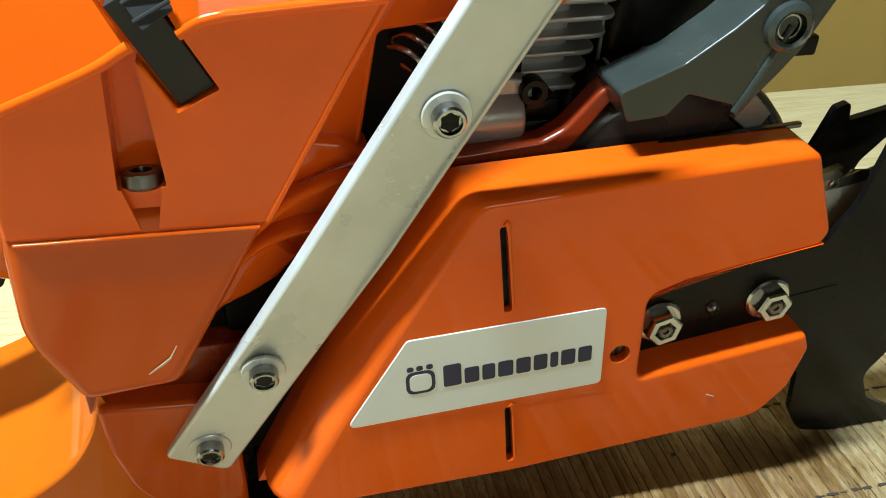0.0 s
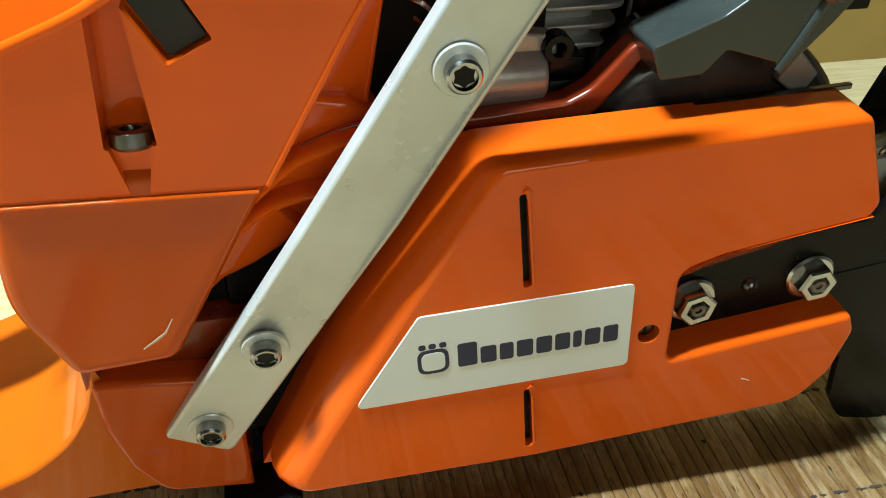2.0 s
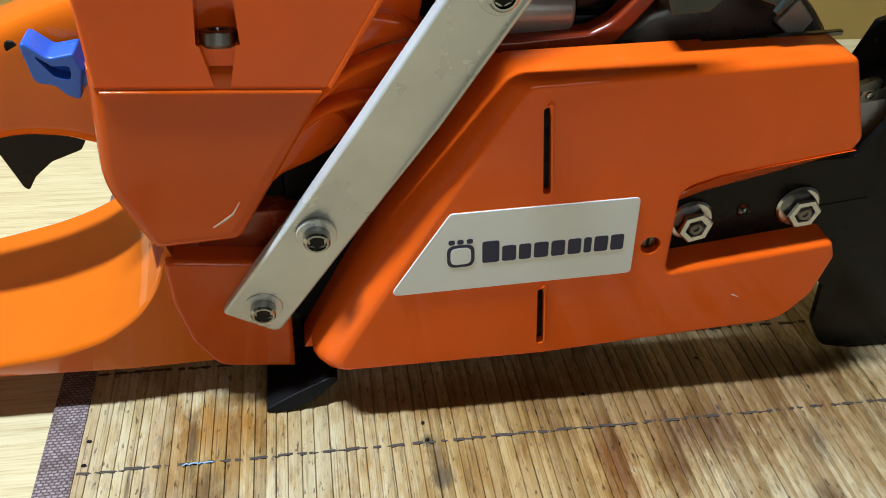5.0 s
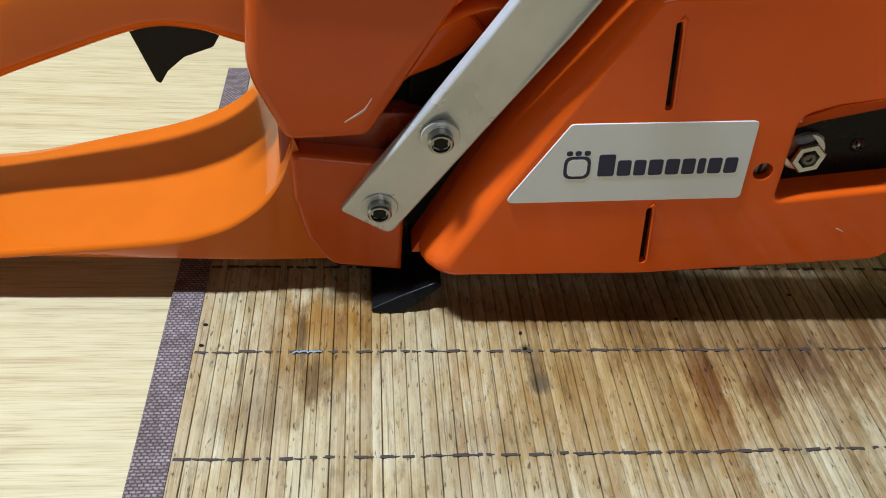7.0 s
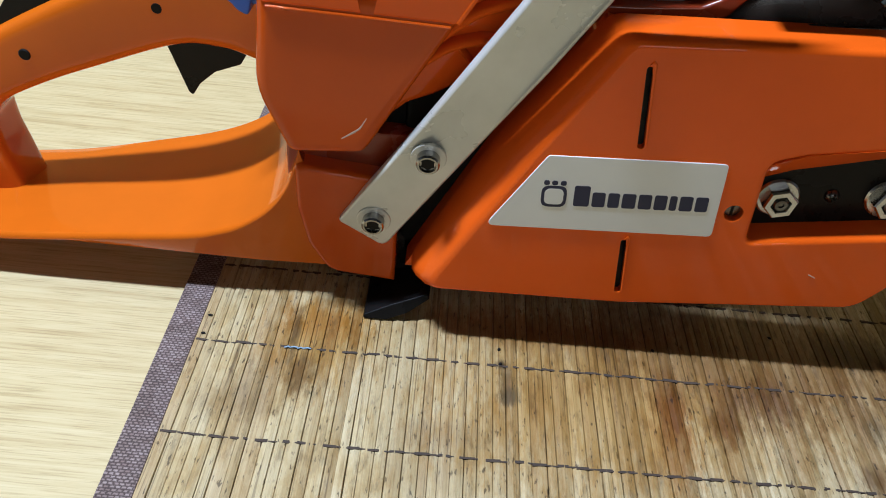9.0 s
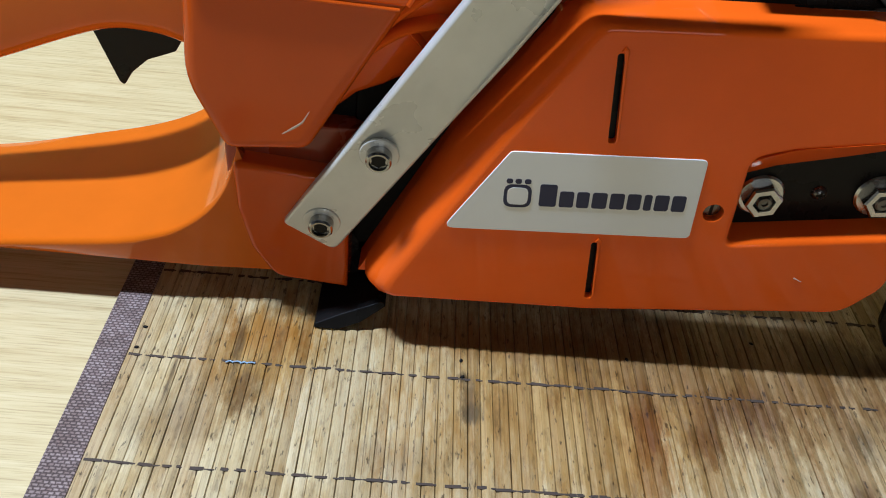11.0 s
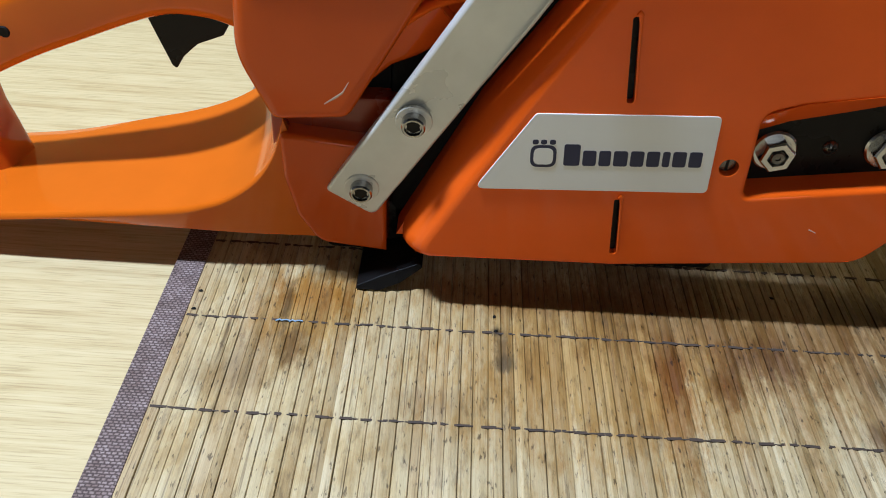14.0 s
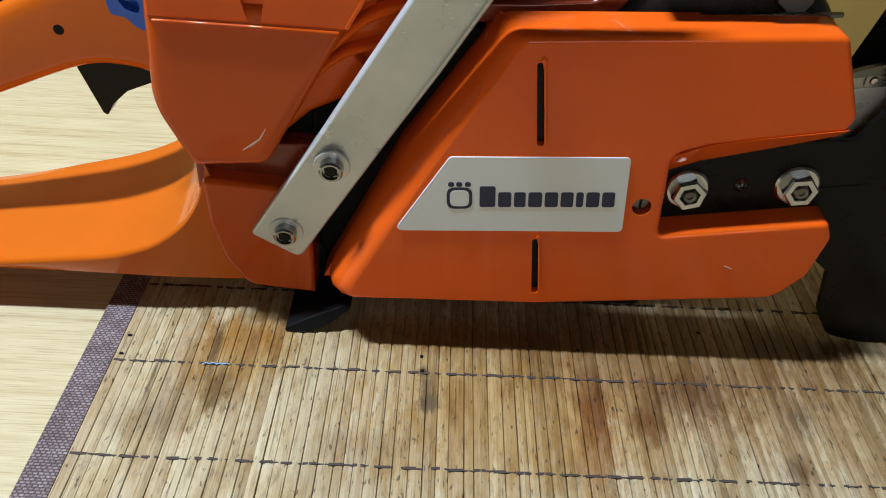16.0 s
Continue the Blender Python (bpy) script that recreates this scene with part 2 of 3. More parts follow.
def rounded(points, radius=0.0, steps=5):
    """A closed outline with its corners rounded. A point may carry a radius of its own as a third number."""
    out = []
    n = len(points)
    for i in range(n):
        p, a, b = Vector(points[i][:2]), Vector(points[i - 1][:2]), Vector(points[(i + 1) % n][:2])
        r = points[i][2] if len(points[i]) > 2 else radius
        u, v = (a - p), (b - p)
        lu, lv = u.length, v.length
        if r <= 0 or lu < 1e-7 or lv < 1e-7:
            out.append(tuple(p))
            continue
        u, v = u / lu, v / lv
        half = math.acos(max(-1, min(1, u.dot(v)))) / 2
        if half > radians(86):
            out.append(tuple(p))
            continue
        cut = min(r / math.tan(half), 0.48 * lu, 0.48 * lv)
        s, e = p + u * cut, p + v * cut
        for k in range(steps + 1):
            t = k / steps
            out.append(tuple((1 - t) ** 2 * s + 2 * t * (1 - t) * p + t * t * e))
    return out


def prism(outline, front, back, bevel=0.0, segments=3, lean=False, shape=None, both=False):
    """An outline in x and z, run from the depth front to the depth back, with its front edge (both: and its back edge) rounded."""
    bm = bmesh.new()
    place = shape or (leaning if lean else (lambda x, y, z: (x, y, z)))
    f = [bm.verts.new((x, front, z)) for x, z in outline]
    b = [bm.verts.new((x, back, z)) for x, z in outline]
    n = len(outline)
    face = bm.faces.new(f)
    rear = bm.faces.new(b[::-1])
    for i in range(n):
        j = (i + 1) % n
        bm.faces.new((f[j], f[i], b[i], b[j]))
    bmesh.ops.recalc_face_normals(bm, faces=bm.faces[:])
    if bevel:
        edges = list(face.edges) + (list(rear.edges) if both else [])
        bmesh.ops.bevel(bm, geom=edges, offset=bevel, segments=segments, profile=0.5, affect="EDGES", clamp_overlap=True)
    for v in bm.verts:
        v.co = place(*v.co)
    return bm


def box(x0, x1, y0, y1, z0, z1, bevel=0.0, segments=2):
    bm = bmesh.new()
    bmesh.ops.create_cube(bm, size=1)
    for v in bm.verts:
        v.co = ((x0 + x1) / 2 + v.co.x * (x1 - x0), (y0 + y1) / 2 + v.co.y * (y1 - y0), (z0 + z1) / 2 + v.co.z * (z1 - z0))
    if bevel:
        bmesh.ops.bevel(bm, geom=bm.edges[:], offset=bevel, segments=segments, profile=0.5, affect="EDGES", clamp_overlap=True)
    return bm


def turned(profile, m=None, sides=28, closed=False):
    """A profile of (radius, height) spun round the local z axis, then put at the pose m."""
    bm = bmesh.new()
    rings = []
    for r, h in profile:
        if r < 1e-7:
            rings.append([bm.verts.new((0, 0, h))])
        else:
            rings.append([bm.verts.new((r * math.cos(2 * math.pi * k / sides), r * math.sin(2 * math.pi * k / sides), h)) for k in range(sides)])
    for a, b in zip(rings, rings[1:]):
        for k in range(sides):
            j = (k + 1) % sides
            quad = [a[k % len(a)], a[j % len(a)], b[j % len(b)], b[k % len(b)]]
            quad = list(dict.fromkeys(quad))
            if len(quad) > 2:
                bm.faces.new(quad)
    if m:
        bm.transform(m)
    return bm


def swept(path, sizes, power=3.0, sides=20):
    """A rounded section swept along a path; sizes: (half width across, half height) at each point. The path lies nearly in one upright plane."""
    bm = bmesh.new()
    pts = [Vector(p) for p in path]
    rings = []
    for i, p in enumerate(pts):
        way = (pts[min(i + 1, len(pts) - 1)] - pts[max(i - 1, 0)]).normalized()
        side = Vector((0, 1, 0))
        side = (side - way * side.dot(way)).normalized()
        up = side.cross(way)
        w, h = sizes[i]
        ring = []
        for k in range(sides):
            a = 2 * math.pi * k / sides
            c, s = math.cos(a), math.sin(a)
            ring.append(bm.verts.new(p + side * w * math.copysign(abs(c) ** (2 / power), c) + up * h * math.copysign(abs(s) ** (2 / power), s)))
        rings.append(ring)
    for a, b in zip(rings, rings[1:]):
        for k in range(sides):
            j = (k + 1) % sides
            bm.faces.new((a[k], a[j], b[j], b[k]))
    bm.faces.new(rings[0][::-1])
    bm.faces.new(rings[-1])
    return bm


def spline(points, steps=6):
    """A smooth line through points of any width of row (Catmull-Rom)."""
    p = np.array(points, float)
    p = np.vstack([2 * p[0] - p[1], p, 2 * p[-1] - p[-2]])
    out = []
    for i in range(1, len(p) - 2):
        for k in range(steps):
            t = k / steps
            a, b, c, d = p[i - 1 : i + 3]
            out.append(0.5 * (2 * b + (c - a) * t + (2 * a - 5 * b + 4 * c - d) * t * t + (3 * b - a - 3 * c + d) * t**3))
    out.append(p[-2])
    return [tuple(r) for r in out]


def carved(ob, cutters):
    """Cuts the shapes of the bmeshes out of ob's mesh."""
    made = []
    ob.modifiers.clear()
    for bm in cutters:
        bmesh.ops.recalc_face_normals(bm, faces=bm.faces[:])
        me = bpy.data.meshes.new("cutter")
        bm.to_mesh(me)
        bm.free()
        c = new("cutter", me)
        made.append(c)
        mod = ob.modifiers.new("cut", "BOOLEAN")
        mod.operation, mod.object, mod.solver = "DIFFERENCE", c, "EXACT"
    deps = bpy.context.evaluated_depsgraph_get()
    deps.update()
    me = bpy.data.meshes.new_from_object(ob.evaluated_get(deps))
    ob.modifiers.clear()
    old = ob.data
    ob.data = me
    me.name = old.name
    bpy.data.meshes.remove(old)
    for c in made:
        bpy.data.meshes.remove(c.data)
    even_normals(ob)
    return ob


def facing(x, y, z):
    """A pose whose local z axis points out of the saw's side, towards -y."""
    return Matrix.Translation((x, y, z)) @ Matrix.Rotation(radians(90), 4, "X")


# ---- the room ----
def room():
    def slab(name, x0, x1, y0, y1, z0, z1, mat, label):
        tagged(part(name, box(x0, x1, y0, y1, z0, z1), mat, smooth=False), label, name.split("_")[0], kind="structure")

    slab("floor", -1.6, 1.6, -2.2, 0.342, -0.05, -0.0022, floor_wood, "pale yellow wood laminate floor with fine streaks")
    slab("wall_north", -1.6, 1.6, 0.342, 0.44, -0.05, 2.5, wall_wood, "ochre yellow wall behind the saw")
    # unseen walls and ceiling, added to close the room; dark to curb bounced light
    slab("wall_south", -1.6, 1.6, -2.3, -2.2, -0.05, 2.5, plaster, "unseen dark grey wall closing the room")
    slab("wall_west", -1.7, -1.6, -2.3, 0.44, -0.05, 2.5, plaster, "unseen dark grey wall closing the room")
    slab("wall_east", 1.6, 1.7, -2.3, 0.44, -0.05, 2.5, plaster, "unseen dark grey wall closing the room")
    slab("ceiling", -1.7, 1.7, -2.3, 0.44, 2.5, 2.6, plaster, "unseen dark grey ceiling closing the room")


room()

# ---- the chainsaw ----
saw = new("chainsaw")
tagged(saw, "orange chainsaw with black bumper spikes standing on a mat", "chainsaw")


def clutch_cover():
    rest = [(0.157, 0.1485, 0.004), (0.1690, 0.1175, 0.005), (0.166, 0.1125, 0.003), (0.118, 0.1045, 0.006), (0.1045, 0.1000, 0.007),
            (0.1055, 0.0640, 0.003), (0.1715, 0.0735, 0.003), (0.1745, 0.066, 0.004), (0.170, 0.048, 0.012), (0.159, 0.0355, 0.015), (0.060, 0.0275, 0)]
    face = rounded([(-0.0225, 0.0260, 0.006), (0.013, 0.0900, 0), (0.0445, 0.1425, 0.008)] + rest)
    root = rounded([(-0.0325, 0.0215, 0.006), (0.001, 0.0890, 0), (0.0375, 0.1440, 0.009)] + rest)
    bm = bmesh.new()
    rings = []
    for y, f in ((0.0, 0.0), (0.004, 0.42), (0.009, 0.74), (0.014, 0.93), (0.021, 1.0)):
        rings.append([bm.verts.new((a[0] + (b[0] - a[0]) * f, y, a[1] + (b[1] - a[1]) * f)) for a, b in zip(face, root)])
    front = bm.faces.new(rings[0])
    bm.faces.new(rings[-1][::-1])
    n = len(face)
    for a, b in zip(rings, rings[1:]):
        for k in range(n):
            bm.faces.new((a[(k + 1) % n], a[k], b[k], b[(k + 1) % n]))
    bmesh.ops.recalc_face_normals(bm, faces=bm.faces[:])
    bmesh.ops.bevel(bm, geom=list(front.edges), offset=0.0034, segments=6, profile=0.5, affect="EDGES", clamp_overlap=True)
    for v in bm.verts:
        v.co = leaning(*v.co)
    cover = part("clutch_cover", bm, orange, saw, "glossy orange clutch cover", angle=40)
    o = [(-0.0318, 0.0225), (0.0014, 0.0885), (0.0372, 0.1420), (0.0402, 0.1410), (0.0044, 0.0875), (-0.0288, 0.0225)]
    part("cover_flange", prism(o, 0.0195, 0.0360, lean=True), orange, cover)
    bm = bmesh.new()
    high = [(0.1040, 0.0990), (0.1180, 0.1050), (0.1400, 0.1090), (0.1670, 0.1135)]
    low = [(0.1060, 0.0865), (0.1190, 0.0920), (0.1400, 0.0975), (0.1690, 0.1055)]
    rows = [[bm.verts.new((x, y, z)) for x, z in line] for y, line in ((0.0012, high), (0.0118, low), (0.0135, low), (0.0135, high))]
    for a, b in zip(rows, rows[1:] + rows[:1]):
        for k in range(3):
            bm.faces.new((a[k], a[k + 1], b[k + 1], b[k]))
    bm.faces.new([r[0] for r in rows])
    bm.faces.new([r[-1] for r in rows][::-1])
    part("recess_wall", bm, orange, cover)
    def groove(x0, z0, x1, z1, w):
        return prism(rounded([(x0 - w, z0), (x0 + w, z0), (x1 + w, z1), (x1 - w, z1)], 0.0012), -0.02, 0.012, lean=True)
    cuts = [groove(0.0515, 0.134, 0.0547, 0.1015, 0.0014), groove(0.0570, 0.060, 0.0592, 0.0335, 0.0014)]
    cuts.append(turned([(0, -0.02), (0.0038, -0.02), (0.0038, 0.02), (0, 0.02)], facing(0.0968, 0.0, 0.077)))
    carved(cover, cuts)
    for (x0, z0, x1, z1) in ((0.0515, 0.1345, 0.0547, 0.101), (0.0570, 0.0605, 0.0592, 0.033)):
        # black strip behind the slot: its inner shade as colour
        part("slot_backing", prism(rounded([(x0 - 0.003, z0), (x0 + 0.003, z0), (x1 + 0.003, z1), (x1 - 0.003, z1)]), 0.0035, 0.008, lean=True), black, cover)
        part("slot_rim", swept([leaning(x0 + 0.0003, -0.0002, z0 + 0.0011), leaning(x0 + 0.0013, -0.0003, z0 + 0.0004), leaning(x0 + 0.0018, -0.0002, z0 - 0.003), leaning(x1 + 0.0017, -0.0001, z1 + 0.002)], [(0.0009, 0.0011), (0.0008, 0.0010), (0.0005, 0.0006), (0.0004, 0.0005)], 2, 10), orange, cover)
    screw = part("slotted_screw", turned([(0, 0.003), (0.0032, 0.003), (0.0034, 0.0), (0, 0.0)], facing(0.0968, 0.0055, 0.077)), dark_steel, cover)
    # raised black bar, coloured as the slot's shade
    part("screw_slot", box(0.0963, 0.0973, 0.0022, 0.0035, 0.0742, 0.0798), black, screw)
    part("scratch", swept([leaning(0.1349, -0.0001, 0.0512), leaning(0.1380, -0.0002, 0.0499)], [(0.0002, 0.0003), (0.0002, 0.0001)], 2, 6), scratch, cover, "short pale scratch")
    plate = part("badge", prism(rounded([(0.0, 0.0615), (0.021, 0.0955), (0.0893, 0.0985), (0.0908, 0.0655)], 0.0022), -0.0005, 0.002, 0.0003, 2, lean=True), cream, saw, "cream badge plate with navy print")
    # the mark and its word, as plain shapes
    def print_bar(name, u0, u1, v0, v1, r=0.0006, lift=0.0):
        def at(u, v):
            return (0.0208 + u * 1.045 - v * 0.055, 0.0728 + v + u * 0.052)
        o = rounded([at(u0, v0), at(u0, v1), at(u1, v1), at(u1, v0)], r)
        part(name, prism(o, -0.00064 - lift, 0.0005, lean=True), navy if not lift else cream, plate)
    print_bar("printed_mark", 0.0, 0.0095, 0.0, 0.0095, 0.0032)
    print_bar("printed_mark_field", 0.0012, 0.0083, 0.0012, 0.0083, 0.0024, 0.00008)
    for c in (0.0006, 0.0036, 0.0068):
        print_bar("printed_mark_point", c, c + 0.0022, 0.0098, 0.0118, 0.0009)
    u = 0.0122
    for wide, tall in ((0.0066, 0.0092), (0.0056, 0.0066), (0.0050, 0.0066), (0.0058, 0.0066), (0.0056, 0.0066), (0.0054, 0.0066), (0.0034, 0.0066), (0.0056, 0.0066), (0.0054, 0.0066)):
        print_bar("printed_bar", u, u + wide - 0.0007, 0.0008, 0.0008 + tall, 0.0010)
        u += wide + 0.0003


clutch_cover()


def socket_screw(name, parent, m, washer=0.0072, head=0.0047, tall=0.0050):
    w = part(name, turned([(0, 0.0007), (washer - 0.0003, 0.0007), (washer, 0.0004), (washer, -0.0005), (0, -0.0005)], m), brushed, parent, "bright washer under a star-socket screw")
    part("screw_head", turned([(0, tall - 0.0012), (0.0031, tall - 0.0012), (0.0034, tall), (head - 0.0006, tall), (head, tall - 0.0007), (head, 0.0), (0, 0.0)], m), screw_steel, w)
    # black star on the recess floor, painting the socket's shade
    star = bmesh.new()
    vs = [star.verts.new((r * math.cos(a), r * math.sin(a), tall - 0.00115)) for k in range(12) for r, a in [((0.0031 if k % 2 else 0.0024), math.pi * k / 6)]]
    star.faces.new(vs)
    ext = bmesh.ops.extrude_face_region(star, geom=star.faces[:])
    bmesh.ops.translate(star, vec=(0, 0, -0.0004), verts=[v for v in ext["geom"] if isinstance(v, bmesh.types.BMVert)])
    star.transform(m)
    part("star_socket", star, black, w, smooth=False)


def handle_bar():
    def depth(z):
        return 0.0110 - 0.125 * (min(z, 0.125) - 0.048)
    o = rounded([(-0.0612, 0.0470, 0.002), (-0.0412, 0.0338, 0.004), (0.0, 0.1025), (0.0162, 0.1285), (0.0635, 0.2050), (0.0758, 0.225), (0.0491, 0.225), (0.0367, 0.2050), (-0.0115, 0.1285), (-0.0270, 0.1025)], 0.0)
    bar = part("handle_bracket", prism(o, 0.0, 0.0065, 0.0019, 4, shape=lambda x, y, z: (x, y + depth(z), z), both=True), brushed, saw, "flat satin aluminium bar with three screws")
    for x, z in ((-0.0458, 0.0500), (-0.0247, 0.0855), (0.0322, 0.1735)):
        m = Matrix.Translation((x, depth(z), z)) @ Matrix.Rotation(radians(90 + (7.1 if z < 0.12 else 0)), 4, "X")
        socket_screw("screw_washer", bar, m)


handle_bar()


def filter_cover():
    def inset(x, y, z):
        return (x, y - 0.10 * max(0, 0.14 - z) * 0.6, z)
    lower = rounded([(-0.0905, 0.1480), (-0.0135, 0.1470), (-0.0505, 0.0830, 0.0065), (-0.0800, 0.0805, 0.006), (-0.0928, 0.1065, 0.030)], 0.0)
    part("filter_housing", prism(lower, 0.0105, 0.06, 0.0060, 7, shape=inset), orange_deep, saw, "orange filter housing with a pale scratch", angle=30)
    # upper shell: an upright face below a ridge, and a sloping panel above it
    low = [(-0.0890, 0.1412), (-0.0180, 0.1392)]
    ridge = [(0.0180, 0.2035), (-0.0305, 0.2005), (-0.0530, 0.1905), (-0.0900, 0.1760)]
    bm = bmesh.new()
    f = [bm.verts.new((x, 0.0100, z)) for x, z in low + ridge]
    t = [bm.verts.new((x + (0.008 if i == 0 else 0), 0.026, z + 0.045)) for i, (x, z) in enumerate(ridge)]
    bk = [bm.verts.new((v.co.x, 0.085, v.co.z)) for v in f[:2] + t]
    bm.faces.new(f)
    for i in range(3):
        bm.faces.new((f[2 + i], f[3 + i], t[i + 1], t[i]))
    bm.faces.new((f[1], f[2], t[0], bk[2], bk[1]))
    bm.faces.new((f[0], f[1], bk[1], bk[0]))
    bm.faces.new((f[5], f[0], bk[0], bk[5], t[3]))
    for i in range(3):
        bm.faces.new((t[i], t[i + 1], bk[3 + i], bk[2 + i]))
    bm.faces.new(bk[::-1])
    bmesh.ops.recalc_face_normals(bm, faces=bm.faces[:])
    bmesh.ops.bevel(bm, geom=bm.edges[:], offset=0.0016, segments=3, profile=0.5, affect="EDGES", clamp_overlap=True)
    shell = part("filter_cover", bm, orange, saw, "glossy orange filter cover", angle=30)
    bead = spline([(x, 0.0110, z) for x, z in ((-0.0900, 0.1762), (-0.0700, 0.1838), (-0.0560, 0.1895), (-0.0470, 0.1945))], 6)
    part("ridge_bead", swept(bead, [(0.0017, 0.0017)] * len(bead), 2, 16), orange, shell)
    bead = spline([(x, 0.0110, z) for x, z in ((-0.0350, 0.1970), (-0.0270, 0.2005), (-0.0100, 0.2020), (0.0180, 0.2035))], 6)
    part("ridge_bead", swept(bead, [(0.0017, 0.0017)] * len(bead), 2, 16), orange, shell)
    edge = [(-0.0868, 0.0100, 0.1402), (-0.0520, 0.0098, 0.1394), (-0.0205, 0.0098, 0.1384)]
    part("seam_edge", swept(edge, [(0.0008, 0.0007)] * 3, 2, 16), orange_deep, shell)
    edge = [(-0.0180, 0.0106, 0.1400), (0.0000, 0.0106, 0.1718), (0.0175, 0.0106, 0.2030)]
    part("shell_edge", swept(edge, [(0.0010, 0.0010)] * 3, 2, 16), orange, shell)
    channel = prism(rounded([(-0.0570, 0.1545), (-0.0440, 0.1545), (-0.0462, 0.1935), (-0.0545, 0.1905)], 0.001), -0.02, 0.021)
    cone = prism([(-0.0560, 0.1545), (-0.0455, 0.1545), (-0.0490, 0.137), (-0.0520, 0.137)], -0.02, 0.013)
    strap = prism(rounded([(-0.0380, 0.1760), (-0.0265, 0.1820), (-0.0560, 0.2400), (-0.0690, 0.2330)], 0.0008), -0.03, 0.0165)
    carved(shell, [channel, cone, strap])
    part("cap_screw", turned([(0.0028, 0.0020), (0.0030, 0.0040), (0.0052, 0.0040), (0.0058, 0.0035), (0.0058, 0.0), (0.0045, -0.0012), (0, -0.0012)], pose(-0.0506, 0.0150, 0.1535, -14, 0, 0)), dark_steel, shell, "dark steel cap screw")
    clip = part("clip", prism(rounded([(-0.0372, 0.1772), (-0.0278, 0.1820), (-0.0420, 0.2095), (-0.0515, 0.2045)], 0.0006), 0.0125, 0.0185, 0.0006), grey_clip, shell, "dark grey plastic clip")
    part("clip_grip", prism(rounded([(-0.0430, 0.1985), (-0.0350, 0.2030), (-0.0480, 0.2290), (-0.0590, 0.2250)], 0.0008), 0.0095, 0.0165, 0.0008, shape=lambda x, y, z: (x, y + 0.5 * max(0, z - 0.2), z)), grey_clip, clip)
    for k in range(6):
        z, x = 0.2035 + 0.0040 * k, -0.0398 - 0.0022 * k
        part("clip_rib", swept([(x - 0.0050, 0.0088 + 0.5 * max(0, z - 0.2), z - 0.0026), (x + 0.0042, 0.0088 + 0.5 * max(0, z - 0.2), z + 0.0022)], [(0.0007, 0.0006)] * 2, 2, 8), grey_clip, clip)
    s = swept([(-0.0590, 0.0066, 0.0905), (-0.0545, 0.0068, 0.0935), (-0.0520, 0.0069, 0.0955), (-0.0495, 0.0072, 0.1000)], [(0.0002, 0.0002), (0.0002, 0.0005), (0.0002, 0.0004), (0.0002, 0.0001)], 2, 6)
    part("scratch", s, scratch, shell)


filter_cover()


def engine():
    o = rounded([(-0.0800, 0.0716, 0.004), (-0.0360, 0.0675), (-0.0360, 0.0135), (-0.0655, 0.0165, 0.010), (-0.0745, 0.0310, 0.012), (-0.0790, 0.0500, 0.012)], 0.0)
    # same plastic as the hand shield, its shade put into a darker colour
    part("engine_case", prism(o, 0.0138, 0.085, 0.0026, 5), orange_deep, saw, "orange engine case", angle=30)
    # neck in the filter groove, darkened in colour for the shade there
    part("engine_neck", box(-0.0845, -0.030, 0.0235, 0.09, 0.055, 0.0845, 0.002), orange_dark, saw)
    # black fillers stand in for the shade inside the engine
    part("carburettor_block", box(-0.074, -0.030, 0.033, 0.09, 0.070, 0.135, 0.003), deep_black, saw, "black filler for the dark gap behind the filter")
    part("inner_block", box(-0.036, 0.10, 0.030, 0.09, 0.018, 0.135, 0.003), deep_black, saw)
    # run down to the mat to block light and darken the space below
    part("underside", box(-0.066, 0.115, 0.030, 0.088, 0.0002, 0.03, 0.004), black, saw, "black block for the engine's underside and the shade below it")
    # wall of the housing between the filter and the cylinder
    o = rounded([(-0.050, 0.105), (0.012, 0.150, 0.004), (0.0185, 0.187, 0.003), (0.075, 0.192), (0.08, 0.25), (-0.05, 0.25)], 0.0)
    part("top_housing", prism(o, 0.030, 0.045, 0.002), orange, saw, "orange top housing around the engine")
    o = rounded([(-0.050, 0.0850), (-0.0350, 0.0985, 0.006), (-0.0252, 0.1030, 0.006), (-0.0170, 0.1080, 0.004), (0.000, 0.1260), (0.0165, 0.1420), (0.0150, 0.1500, 0.003), (0.0060, 0.1560, 0.004), (-0.050, 0.1660)], 0.0)
    collar = part("intake_collar", prism(o, 0.0245, 0.040, 0.003, 4), orange, saw, "orange ribbed collar beside the filter")
    for wide, line in ((0.0034, ((-0.0300, 0.1245), (-0.0132, 0.1395), (-0.0026, 0.1445), (0.0050, 0.1470), (0.0130, 0.1485))), (0.0030, ((-0.0400, 0.1110), (-0.0221, 0.1255), (-0.0105, 0.1300), (-0.0050, 0.1305), (0.0040, 0.1300)))):
        pts = spline([(x, 0.0215, z) for x, z in line], 6)
        part("housing_rib", swept(pts, [(0.0050, wide * 0.62)] * len(pts), 2.4, 14), orange, collar)
    part("collar_web", swept([(-0.0165, 0.0230, 0.1260), (-0.0085, 0.0230, 0.1170)], [(0.0040, 0.0010)] * 2, 2, 10), orange, collar)
    part("collar_seam", swept(spline([(x, 0.0160, z) for x, z in ((-0.0080, 0.1480), (0.0000, 0.1512), (0.0080, 0.1530))], 5), [(0.0004, 0.0004)] * 11, 2, 6), orange_dark, collar)
    # solid black box, coloured as the shade of the open cavity
    part("intake_cavity", box(0.0, 0.068, 0.046, 0.10, 0.140, 0.24), deep_black, saw)
    axis = Vector((0.62, 0.55, 0.42)).normalized()
    across = axis.cross(Vector((0, 1, 0))).normalized()
    third = axis.cross(across)
